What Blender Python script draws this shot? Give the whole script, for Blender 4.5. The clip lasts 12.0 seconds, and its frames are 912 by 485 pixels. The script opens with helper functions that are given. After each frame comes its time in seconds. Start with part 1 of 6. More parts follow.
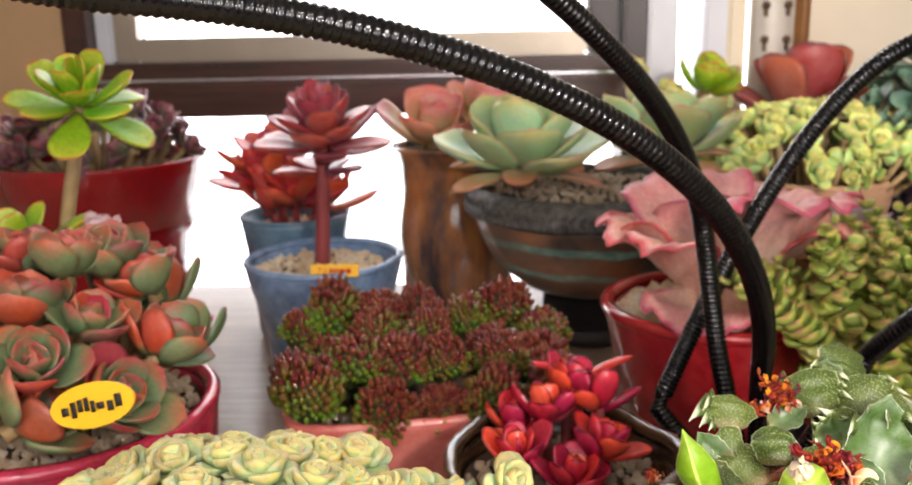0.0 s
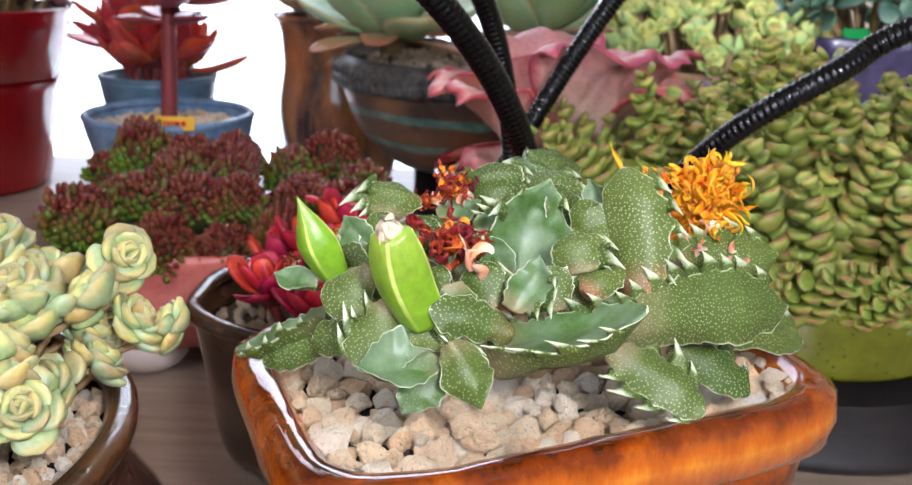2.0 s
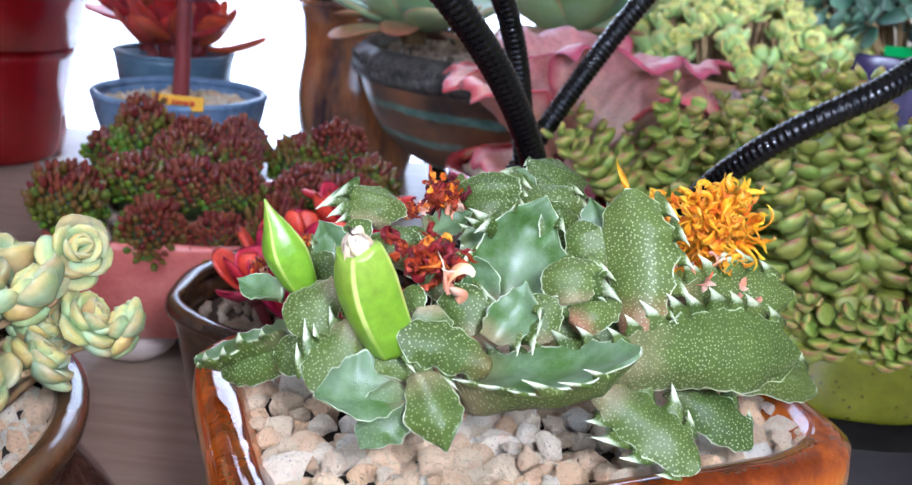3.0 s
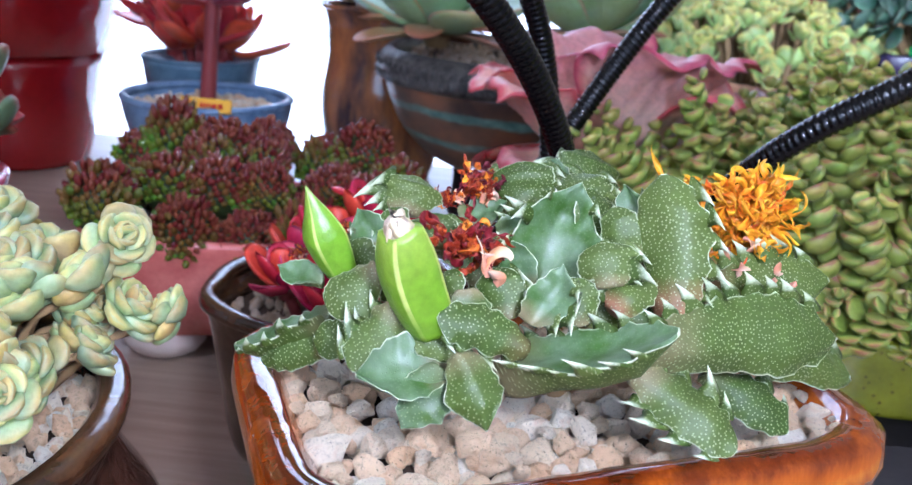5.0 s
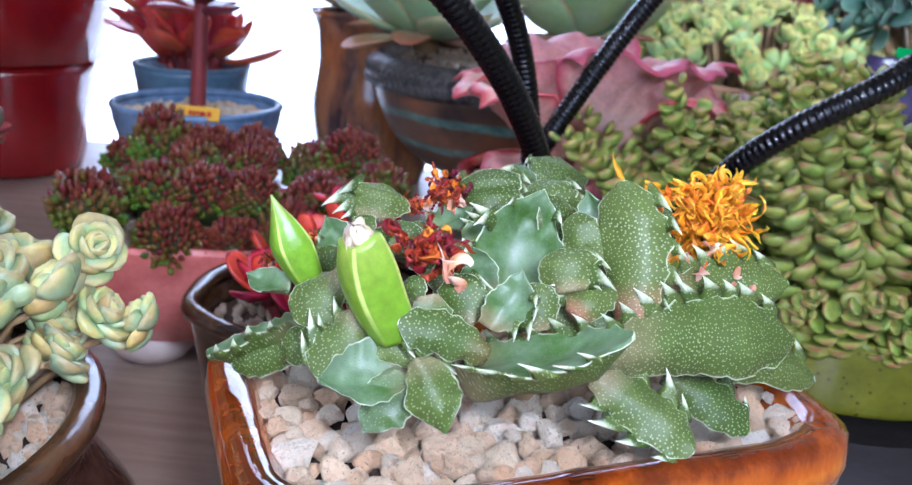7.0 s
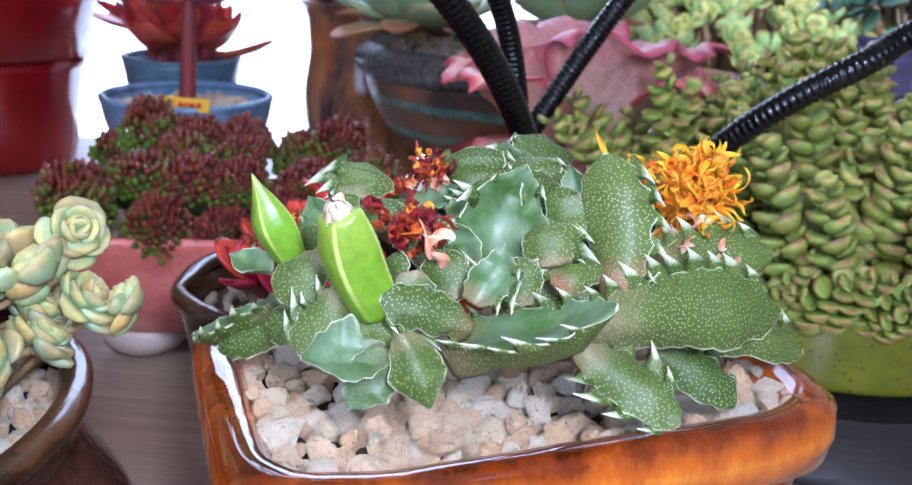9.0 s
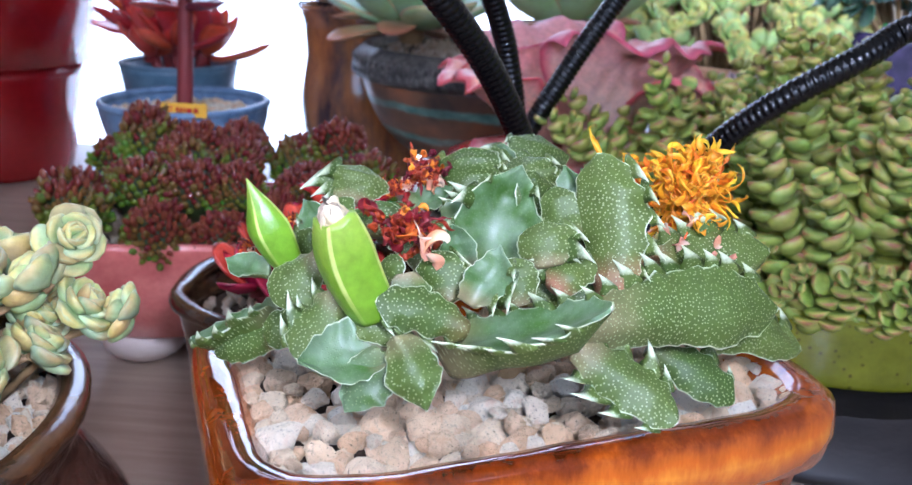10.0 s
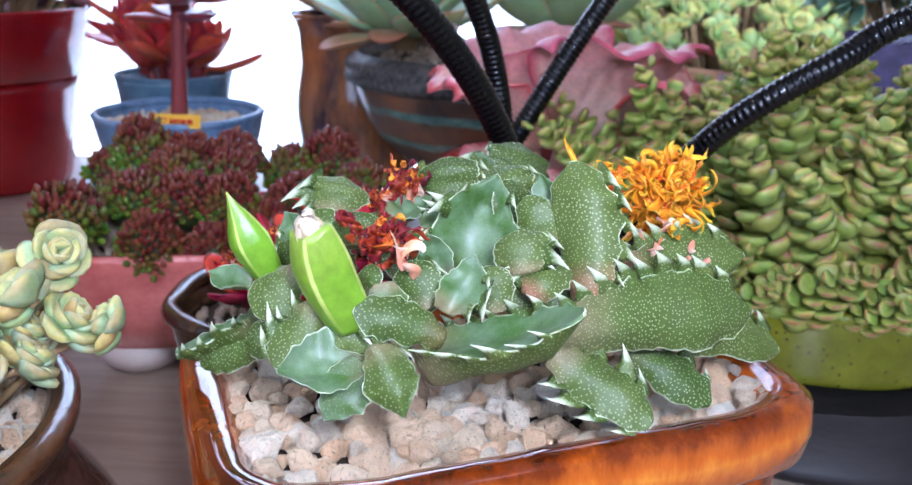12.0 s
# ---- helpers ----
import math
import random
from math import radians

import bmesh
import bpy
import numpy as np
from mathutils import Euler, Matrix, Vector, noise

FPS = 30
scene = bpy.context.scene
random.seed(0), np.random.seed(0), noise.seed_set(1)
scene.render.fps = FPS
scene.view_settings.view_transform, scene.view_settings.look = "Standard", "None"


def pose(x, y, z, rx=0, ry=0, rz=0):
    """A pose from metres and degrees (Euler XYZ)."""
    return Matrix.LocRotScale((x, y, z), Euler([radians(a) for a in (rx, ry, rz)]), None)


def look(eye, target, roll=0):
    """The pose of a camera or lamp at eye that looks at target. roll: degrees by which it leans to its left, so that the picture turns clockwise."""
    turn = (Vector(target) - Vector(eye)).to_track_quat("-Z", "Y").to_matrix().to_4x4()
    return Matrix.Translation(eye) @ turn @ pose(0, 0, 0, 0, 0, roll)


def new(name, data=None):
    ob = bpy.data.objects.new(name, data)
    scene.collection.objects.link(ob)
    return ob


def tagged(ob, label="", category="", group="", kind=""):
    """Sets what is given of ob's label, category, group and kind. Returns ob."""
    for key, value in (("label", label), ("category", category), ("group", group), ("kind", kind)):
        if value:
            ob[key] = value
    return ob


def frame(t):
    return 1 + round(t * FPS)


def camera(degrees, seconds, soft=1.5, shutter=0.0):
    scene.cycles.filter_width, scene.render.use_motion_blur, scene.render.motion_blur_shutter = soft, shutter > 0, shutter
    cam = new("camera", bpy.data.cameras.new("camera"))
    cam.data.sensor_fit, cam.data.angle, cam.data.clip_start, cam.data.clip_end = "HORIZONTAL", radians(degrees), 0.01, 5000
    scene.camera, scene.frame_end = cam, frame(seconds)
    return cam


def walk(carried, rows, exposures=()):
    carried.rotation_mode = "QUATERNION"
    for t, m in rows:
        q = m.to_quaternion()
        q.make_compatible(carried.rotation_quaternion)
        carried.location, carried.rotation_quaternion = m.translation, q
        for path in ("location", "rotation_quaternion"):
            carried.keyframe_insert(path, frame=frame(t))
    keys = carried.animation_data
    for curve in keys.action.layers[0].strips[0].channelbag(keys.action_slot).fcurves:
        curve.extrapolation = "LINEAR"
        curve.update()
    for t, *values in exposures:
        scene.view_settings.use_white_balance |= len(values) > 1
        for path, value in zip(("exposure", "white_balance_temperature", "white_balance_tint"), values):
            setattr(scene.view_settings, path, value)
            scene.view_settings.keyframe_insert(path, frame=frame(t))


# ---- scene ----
cam = camera(53.6, 12.0)
PATH = [
    (0, (0.02, 0.019, 0.194), (-0.058, 1.96, -0.279), -1.3),
    (0.5, (0.048, 0.021, 0.178), (0.001, 1.966, -0.286), -1.7),
    (1, (0.051, 0.008, 0.163), (0.03, 1.951, -0.311), -1.6),
    (1.5, (0.068, 0.003, 0.167), (0.038, 1.943, -0.319), -1.0),
    (2, (0.095, 0.034, 0.154), (0.063, 1.934, -0.47), 1.9),
    (2.5, (0.101, 0.052, 0.154), (0.038, 1.944, -0.489), 4.9),
    (4.5, (0.105, 0.05, 0.15), (-0.016, 1.944, -0.48), 4.5),
    (5, (0.099, 0.048, 0.15), (-0.025, 1.943, -0.478), 4.6),
    (5.5, (0.1, 0.046, 0.151), (-0.035, 1.941, -0.474), 5.0),
    (6, (0.104, 0.047, 0.152), (-0.033, 1.942, -0.473), 5.1),
    (6.5, (0.106, 0.048, 0.152), (-0.024, 1.944, -0.47), 4.8),
    (7, (0.106, 0.046, 0.152), (-0.021, 1.943, -0.469), 4.1),
    (9, (0.109, 0.046, 0.149), (-0.013, 1.938, -0.486), 3.1),
    (9.5, (0.111, 0.046, 0.149), (-0.012, 1.939, -0.483), 2.7),
    (10, (0.11, 0.046, 0.149), (-0.014, 1.94, -0.483), 2.3),
    (10.5, (0.112, 0.048, 0.149), (-0.014, 1.941, -0.482), 2.1),
    (11, (0.114, 0.047, 0.15), (-0.015, 1.941, -0.478), 1.9),
    (11.5, (0.114, 0.047, 0.15), (-0.017, 1.942, -0.478), 1.6),
    (12, (0.115, 0.044, 0.151), (-0.017, 1.94, -0.474), 1.2),
]
walk(cam, [(t, look(eye, target, roll)) for t, eye, target, roll in PATH], [(0.0, 0.05, 7000, 19), (0.5, 0.05, 6900, 19), (1.0, -0.45, 6700, 19), (1.5, -0.45, 6200, 18), (2.0, -0.15, 5900, 18), (2.5, 0.0, 5500, 18), (4.5, -0.1, 5000, 21), (12.0, -0.1, 5000, 21)])
cam.data.dof.use_dof, cam.data.dof.focus_distance, cam.data.dof.aperture_fstop = True, 0.165, 37.0

# ---- world and lights ----
world = bpy.data.worlds.new("sky")
scene.world = world
world.use_nodes = True
wn = world.node_tree
sky = wn.nodes.new("ShaderNodeTexSky")
sky.sky_type, sky.sun_disc = "NISHITA", False
sky.sun_elevation, sky.sun_rotation = radians(35), radians(20)
wn.links.new(sky.outputs["Color"], wn.nodes["Background"].inputs["Color"])
wn.nodes["Background"].inputs["Strength"].default_value = 0.1
sun = new("sun", bpy.data.lights.new("sun", "SUN"))
sun.data.energy, sun.data.angle, sun.data.color = 2.5, radians(0.5), (1, 0.95, 0.88)
sun.matrix_world = look((1.0, 4.0, 3.0), (0, 1.0, 0))
scene.view_settings.exposure = 0.0

BACKDROP_GLOW = 5.0
FILL_WATTS = 17.0

TABLE = -0.02


# ---- helpers of this scene ----
def s(r, g, b):
    """Linear colour from an sRGB triple of 0 to 255."""
    return tuple(((c / 255 + 0.055) / 1.055) ** 2.4 if c > 10 else c / 255 / 12.92 for c in (r, g, b)) + (1,)


def place(ob, m, parent=None):
    if parent is not None:
        ob.parent = parent
    ob.matrix_basis = m
    return ob


def finish(name, bm, smooth=True):
    me = bpy.data.meshes.new(name)
    bm.to_mesh(me)
    bm.free()
    if smooth:
        me.polygons.foreach_set("use_smooth", [True] * len(me.polygons))
    return me


def mesh_of(name, verts, faces, attrs=None, smooth=True, slots=None):
    me = bpy.data.meshes.new(name)
    me.from_pydata(verts, [], faces)
    if smooth:
        me.polygons.foreach_set("use_smooth", [True] * len(me.polygons))
    for key, values in (attrs or {}).items():
        a = me.attributes.new(key, "FLOAT", "POINT")
        a.data.foreach_set("value", values)
    if slots:
        me.polygons.foreach_set("material_index", slots)
    me.update()
    return me


def part(name, data, mat, parent=None, label="", m=None):
    """One mesh object under a thing or a part; data is a bmesh or a mesh."""
    me = finish(name, data) if isinstance(data, bmesh.types.BMesh) else data
    if not me.materials:
        for one in mat if isinstance(mat, (list, tuple)) else [mat]:
            me.materials.append(one)
    ob = new(name, me)
    if parent is not None:
        ob.parent = parent
    if m is not None:
        ob.matrix_basis = m
    if label:
        ob["label"] = label
    return ob


def thing(name, at, label, category, group="", kind="", turn=0):
    ob = new(name)
    ob.empty_display_size = 0.01
    ob.matrix_basis = pose(*at, 0, 0, turn)
    return tagged(ob, label, category, group, kind)


def box(bm, x0, x1, y0, y1, z0, z1, bevel=0.0):
    m = Matrix.Translation(((x0 + x1) / 2, (y0 + y1) / 2, (z0 + z1) / 2)) @ Matrix.Diagonal((x1 - x0, y1 - y0, z1 - z0, 1))
    made = bmesh.ops.create_cube(bm, size=1, matrix=m)
    if bevel:
        edges = list({e for v in made["verts"] for e in v.link_edges})
        bmesh.ops.bevel(bm, geom=edges, offset=bevel, segments=2, affect="EDGES")
    return bm


def frame_to(x_axis, z_hint, at):
    """A pose whose x runs along x_axis and whose z comes near z_hint."""
    x = Vector(x_axis).normalized()
    y = Vector(z_hint).cross(x)
    if y.length < 1e-6:
        y = Vector((0, 1, 0)).cross(x)
    y.normalize()
    z = x.cross(y)
    return Matrix.Translation(at) @ Matrix((x, y, z)).transposed().to_4x4()


# ---- materials ----
class Nodes:
    def __init__(self, name):
        self.mat = bpy.data.materials.new(name)
        self.mat.use_nodes = True
        self.t = self.mat.node_tree
        self.b = self.t.nodes["Principled BSDF"]

    def add(self, kind, **inputs):
        n = self.t.nodes.new(kind)
        for k, v in inputs.items():
            key = k.replace("_", " ")
            if key in n.inputs:
                self.put(n.inputs[key], v)
        return n

    def put(self, socket, v):
        if isinstance(v, bpy.types.NodeSocket):
            self.t.links.new(v, socket)
        else:
            socket.default_value = v

    def set(self, **inputs):
        for k, v in inputs.items():
            self.put(self.b.inputs[k.replace("_", " ")], v)
        return self

    def coords(self):
        return self.add("ShaderNodeTexCoord").outputs["Object"]

    def noise(self, scale, detail=4.0, rough=0.6, at=None):
        return self.add("ShaderNodeTexNoise", Scale=scale, Detail=detail, Roughness=rough, Vector=at or self.coords()).outputs["Fac"]

    def voronoi(self, scale, at=None, out="Distance"):
        return self.add("ShaderNodeTexVoronoi", Scale=scale, Vector=at or self.coords()).outputs[out]

    def attr(self, name):
        n = self.add("ShaderNodeAttribute")
        n.attribute_name = name
        return n.outputs["Fac"]

    def math(self, op, a, b=0.0, clamp=False):
        n = self.t.nodes.new("ShaderNodeMath")
        n.operation, n.use_clamp = op, clamp
        self.put(n.inputs[0], a)
        self.put(n.inputs[1], b)
        return n.outputs[0]

    def ramp(self, fac, *stops):
        n = self.add("ShaderNodeValToRGB")
        self.put(n.inputs["Fac"], fac)
        el = n.color_ramp.elements
        while len(el) < len(stops):
            el.new(0.5)
        for e, (p, c) in zip(el, stops):
            e.position = p
            e.color = c if isinstance(c, tuple) else (c, c, c, 1)
        return n.outputs["Color"]

    def mix(self, fac, a, b, blend="MIX"):
        n = self.t.nodes.new("ShaderNodeMix")
        n.data_type, n.blend_type = "RGBA", blend
        self.put(n.inputs[0], fac)
        self.put(n.inputs[6], a)
        self.put(n.inputs[7], b)
        return n.outputs[2]

    def bump(self, height, strength=0.3, distance=0.001):
        n = self.add("ShaderNodeBump", Strength=strength, Distance=distance, Height=height)
        self.put(self.b.inputs["Normal"], n.outputs["Normal"])
        return self

    def random(self):
        a = self.add("ShaderNodeObjectInfo").outputs["Random"]
        b = self.add("ShaderNodeNewGeometry").outputs["Random Per Island"]
        return self.math("FRACT", self.math("ADD", a, b))


def leaf_mat(name, base, tip, edge=None, start=0.55, edge_from=0.86, rough=0.42, glow=0.12, other=None, dots=None, bloom=0.0, dot_size=900.0, foot=None, rare=None, mottle=0.5):
    """A fleshy leaf: base colour to tip colour along u, a tinted margin along e, and leaf-to-leaf variety."""
    n = Nodes(name)
    u, e, rnd = n.attr("u"), n.attr("e"), n.random()
    wob = n.noise(180.0, 3.0)
    uu = n.math("ADD", u, n.math("MULTIPLY", n.math("SUBTRACT", wob, 0.5), 0.35))
    body = n.mix(rnd, base, other or base)
    if rare:
        body = n.mix(n.ramp(n.math("FRACT", n.math("MULTIPLY", rnd, 7.31)), (0.74, 0.0), (0.86, 1.0)), body, rare)
    if foot:
        body = n.mix(n.ramp(uu, (0.05, 1.0), (0.28, 0.0)), body, foot)
    col = n.mix(n.ramp(uu, (start, 0.0), (min(start + 0.4, 1.0), 1.0)), body, tip)
    if edge:
        col = n.mix(n.math("MULTIPLY", n.ramp(e, (edge_from, 0.0), (min(edge_from + 0.1, 1.0), 1.0)), n.ramp(u, (0.15, 0.2), (0.45, 1.0))), col, edge)
    mott = n.noise(420.0, 5.0)
    col = n.mix(mottle, col, n.ramp(mott, (0.3, 0.45), (0.65, 1.0)), "MULTIPLY")
    val = n.add("ShaderNodeHueSaturation", Color=col, Value=n.math("ADD", 0.8, n.math("MULTIPLY", rnd, 0.4)), Hue=n.math("ADD", 0.485, n.math("MULTIPLY", rnd, 0.03)))
    col = val.outputs["Color"]
    height = n.noise(300.0, 4.0)
    if dots:
        cell = n.add("ShaderNodeTexVoronoi", Scale=dot_size, Randomness=0.55, Vector=n.coords()).outputs["Distance"]
        d = n.ramp(cell, (0.16, 1.0), (0.27, 0.0))
        d = n.math("MULTIPLY", d, n.ramp(n.noise(120.0, 2.0), (0.2, 0.5), (0.45, 1.0)))
        col = n.mix(n.math("MULTIPLY", d, 0.7), col, dots)
        height = n.math("ADD", n.math("MULTIPLY", height, 0.3), d)
    if bloom:
        col = n.mix(n.math("MULTIPLY", n.ramp(n.noise(60.0, 3.0), (0.35, 0.0), (0.7, 1.0)), bloom), col, s(205, 215, 220))
    n.set(Base_Color=col, Roughness=rough, Subsurface_Weight=glow, Subsurface_Radius=(0.004, 0.003, 0.0015), Subsurface_Scale=0.6)
    n.b.inputs["Specular IOR Level"].default_value = 0.45
    n.bump(height, 0.4, 0.0008)
    return n.mat


def tiger_mat():
    """Grey-green leaf skin with raised white dots on its back, a bluish inner face and a pale horny margin."""
    n = Nodes("tiger_jaw_leaf")
    u, e, face, rnd = n.attr("u"), n.attr("e"), n.attr("f"), n.random()
    at = n.coords()
    wob = n.noise(160.0, 4.0)
    back = n.mix(rnd, s(68, 90, 28), s(94, 110, 45))
    inside = n.mix(n.ramp(n.noise(130.0, 3.0), (0.38, 0.0), (0.66, 1.0)), s(72, 106, 40), s(122, 144, 112))
    col = n.mix(n.ramp(face, (0.35, 0.0), (0.9, 1.0)), back, inside)
    grey = n.math("MULTIPLY", n.ramp(n.math("ADD", u, n.math("MULTIPLY", n.math("SUBTRACT", wob, 0.5), 0.3)), (0.05, 1.0), (0.32, 0.0)), n.ramp(rnd, (0.15, 0.25), (0.6, 0.95)))
    col = n.mix(grey, col, n.mix(n.ramp(n.math("FRACT", n.math("MULTIPLY", rnd, 5.7)), (0.6, 0.0), (0.75, 1.0)), s(146, 134, 98), s(158, 112, 84)))
    col = n.mix(0.45, col, n.ramp(n.noise(420.0, 5.0), (0.3, 0.5), (0.65, 1.0)), "MULTIPLY")
    cell = n.t.nodes.new("ShaderNodeTexVoronoi")
    cell.voronoi_dimensions = "2D"
    n.put(cell.inputs["Vector"], at)
    n.put(cell.inputs["Scale"], 1250.0)
    n.put(cell.inputs["Randomness"], 0.85)
    size = n.math("ADD", 0.02, n.math("MULTIPLY", n.noise(90.0, 2.0), 0.26))
    d = n.math("MULTIPLY", n.math("SUBTRACT", n.math("ADD", size, 0.04), cell.outputs["Distance"]), 14.0, True)
    d = n.math("MULTIPLY", d, n.ramp(face, (0.1, 1.0), (0.8, 0.12)))
    col = n.mix(n.math("MULTIPLY", d, 0.52), col, s(196, 206, 160))
    rim = n.math("ADD", e, n.math("MULTIPLY", n.math("SUBTRACT", n.noise(700.0, 3.0), 0.5), 0.05))
    rim = n.math("MULTIPLY", n.ramp(rim, (0.952, 0.0), (0.985, 1.0)), n.ramp(u, (0.08, 0.0), (0.3, 1.0)))
    col = n.mix(n.math("MULTIPLY", rim, 0.9), col, s(214, 222, 188))
    n.set(Base_Color=col, Roughness=n.math("SUBTRACT", 0.50, n.math("MULTIPLY", face, 0.12)), Subsurface_Weight=0.12, Subsurface_Radius=(0.003, 0.003, 0.0015), Subsurface_Scale=0.5)
    n.b.inputs["Specular IOR Level"].default_value = 0.45
    n.bump(n.math("ADD", n.math("MULTIPLY", n.noise(330.0, 4.0), 0.4), d), 0.45, 0.0006)
    return n.mat


def amber_mat():
    """Runny amber glaze: bright orange where it lies thick on the bulge, brown-black where it breaks over the edges."""
    n = Nodes("amber_glaze")
    at = n.coords()
    z = n.add("ShaderNodeSeparateXYZ", Vector=at).outputs["Z"]
    big = n.noise(26.0, 4.0, 0.6, at)
    streak = n.noise(130.0, 5.0, 0.7, n.add("ShaderNodeMapping", Vector=at, Scale=(1, 1, 0.3)).outputs["Vector"])
    zz = n.math("ADD", z, n.math("MULTIPLY", n.math("SUBTRACT", big, 0.5), 0.012))
    band = n.ramp(n.math("MULTIPLY", n.math("SUBTRACT", zz, 0.055), 30.0), (0.25, 0.45), (0.52, 0.78), (0.68, 1.0), (0.82, 0.62), (0.93, 0.25))
    v = n.math("ADD", n.math("MULTIPLY", band, 0.72), n.math("MULTIPLY", n.math("SUBTRACT", streak, 0.5), 0.75), True)
    col = n.ramp(v, (0.08, s(46, 12, 4)), (0.34, s(116, 46, 6)), (0.62, s(186, 92, 10)), (0.9, s(230, 146, 28)))
    n.set(Base_Color=col, Roughness=0.09, Coat_Weight=0.9, Coat_Roughness=0.04)
    n.bump(n.math("ADD", big, n.math("MULTIPLY", streak, 0.1)), 0.10, 0.002)
    return n.mat


def glaze(name, dark, light, scale=60.0, rough=0.15, coat=0.5, spread=(0.35, 0.65), bump=0.15, speck=None, speck_size=500.0, stretch=(1, 1, 1)):
    n = Nodes(name)
    at = n.add("ShaderNodeMapping", Vector=n.coords(), Scale=stretch).outputs["Vector"]
    a = n.noise(scale, 6.0, 0.65, at)
    col = n.ramp(a, (spread[0], dark), (spread[1], light))
    if speck:
        col = n.mix(n.ramp(n.voronoi(speck_size), (0.12, 1.0), (0.2, 0.0)), col, speck)
    fine = n.noise(scale * 9, 4.0)
    col = n.mix(0.25, col, n.ramp(fine, (0.3, 0.6), (0.7, 1.0)), "MULTIPLY")
    n.set(Base_Color=col, Roughness=n.math("ADD", rough, n.math("MULTIPLY", n.math("SUBTRACT", fine, 0.5), 0.15)), Coat_Weight=coat, Coat_Roughness=0.06)
    n.bump(n.math("ADD", a, n.math("MULTIPLY", fine, 0.2)), bump, 0.002)
    return n.mat


def plain(name, col, rough=0.5, metal=0.0, var=0.15, scale=40.0, bump=0.1):
    n = Nodes(name)
    a = n.noise(scale, 5.0)
    c = n.mix(var, col, n.ramp(a, (0.3, 0.3), (0.7, 1.0)), "MULTIPLY")
    n.set(Base_Color=c, Roughness=rough, Metallic=metal)
    n.bump(n.noise(scale * 6, 3.0), bump, 0.001)
    return n.mat


def stone_mat(name, a, b, c):
    n = Nodes(name)
    col = n.ramp(n.random(), (0.0, a), (0.5, b), (1.0, c))
    sp = n.noise(900.0, 6.0, 0.75)
    col = n.mix(0.4, col, n.ramp(sp, (0.36, 0.25), (0.46, 0.9), (0.7, 1.0)), "MULTIPLY")
    col = n.mix(n.math("MULTIPLY", n.ramp(n.noise(240.0, 4.0), (0.52, 0.0), (0.68, 1.0)), 0.4), col, s(214, 160, 108))
    # Pits get dark brown in the colour as well, for the shade in them.
    pits = n.noise(1500.0, 4.0, 0.75)
    col = n.mix(n.ramp(pits, (0.33, 0.8), (0.39, 0.0)), col, s(112, 80, 54))
    n.set(Base_Color=col, Roughness=0.82)
    n.bump(n.math("ADD", n.math("ADD", sp, n.math("MULTIPLY", pits, 0.6)), n.math("MULTIPLY", n.noise(360.0, 4.0), 0.8)), 1.0, 0.0012)
    return n.mat


def wood_mat():
    n = Nodes("table_laminate")
    at = n.add("ShaderNodeMapping", Vector=n.coords(), Scale=(1.2, 14, 1)).outputs["Vector"]
    g = n.noise(14.0, 6.0, 0.6, at)
    col = n.ramp(g, (0.3, s(150, 130, 110)), (0.7, s(178, 158, 138)))
    col = n.mix(0.2, col, n.ramp(n.noise(90.0, 4.0), (0.3, 0.6), (0.7, 1.0)), "MULTIPLY")
    n.set(Base_Color=col, Roughness=0.28)
    n.bump(g, 0.05, 0.001)
    return n.mat


def emit_mat(name, col, strength):
    n = Nodes(name)
    n.set(Base_Color=(0, 0, 0, 1), Emission_Color=col, Emission_Strength=strength)
    return n.mat


def leopard_mat():
    """A pinkish glaze broken by dark leopard spots, darker towards glossy edges."""
    n = Nodes("leopard_brown_glaze")
    d = n.math("ADD", n.voronoi(430.0), n.math("MULTIPLY", n.math("SUBTRACT", n.noise(380.0, 4.0), 0.5), 0.5))
    spots = n.ramp(d, (0.26, s(26, 12, 8)), (0.36, s(60, 34, 26)), (0.44, s(186, 128, 108)))
    col = n.mix(n.ramp(n.noise(24.0, 4.0), (0.42, 0.9), (0.52, 0.0)), spots, s(52, 28, 18))
    n.set(Base_Color=col, Roughness=0.16, Coat_Weight=0.7, Coat_Roughness=0.06)
    n.bump(d, 0.2, 0.001)
    return n.mat


M = {}
M["table"] = wood_mat()
M["wall"] = plain("cream_wall", s(246, 232, 206), 0.8, 0, 0.12, 8, 0.15)
# Darker, warmer copy of the cream wall: its backlit shade is in the colour.
M["shadewall"] = plain("shaded_cream_wall", s(196, 158, 116), 0.6, 0, 0.15, 10, 0.1)
M["room"] = plain("room_wall", s(232, 228, 220), 0.8, 0, 0.1, 6, 0.1)
M["floor"] = plain("floor_vinyl", s(150, 120, 90), 0.5, 0, 0.3, 12, 0.1)
M["brownframe"] = glaze("brown_window_frame", s(58, 30, 22), s(86, 48, 34), 30, 0.35, 0.2, stretch=(0.2, 1, 3), bump=0.05)
M["metalframe"] = plain("champagne_aluminium", s(176, 164, 148), 0.35, 0.6, 0.15, 30, 0.05)
M["darkframe"] = plain("dark_window_post", s(60, 50, 48), 0.4, 0.2, 0.2, 20, 0.05)
M["silver"] = plain("silver_track", s(200, 200, 205), 0.25, 1.0, 0.1, 30, 0.03)
M["whiteframe"] = plain("white_upvc", s(228, 230, 235), 0.4, 0, 0.08, 10, 0.05)
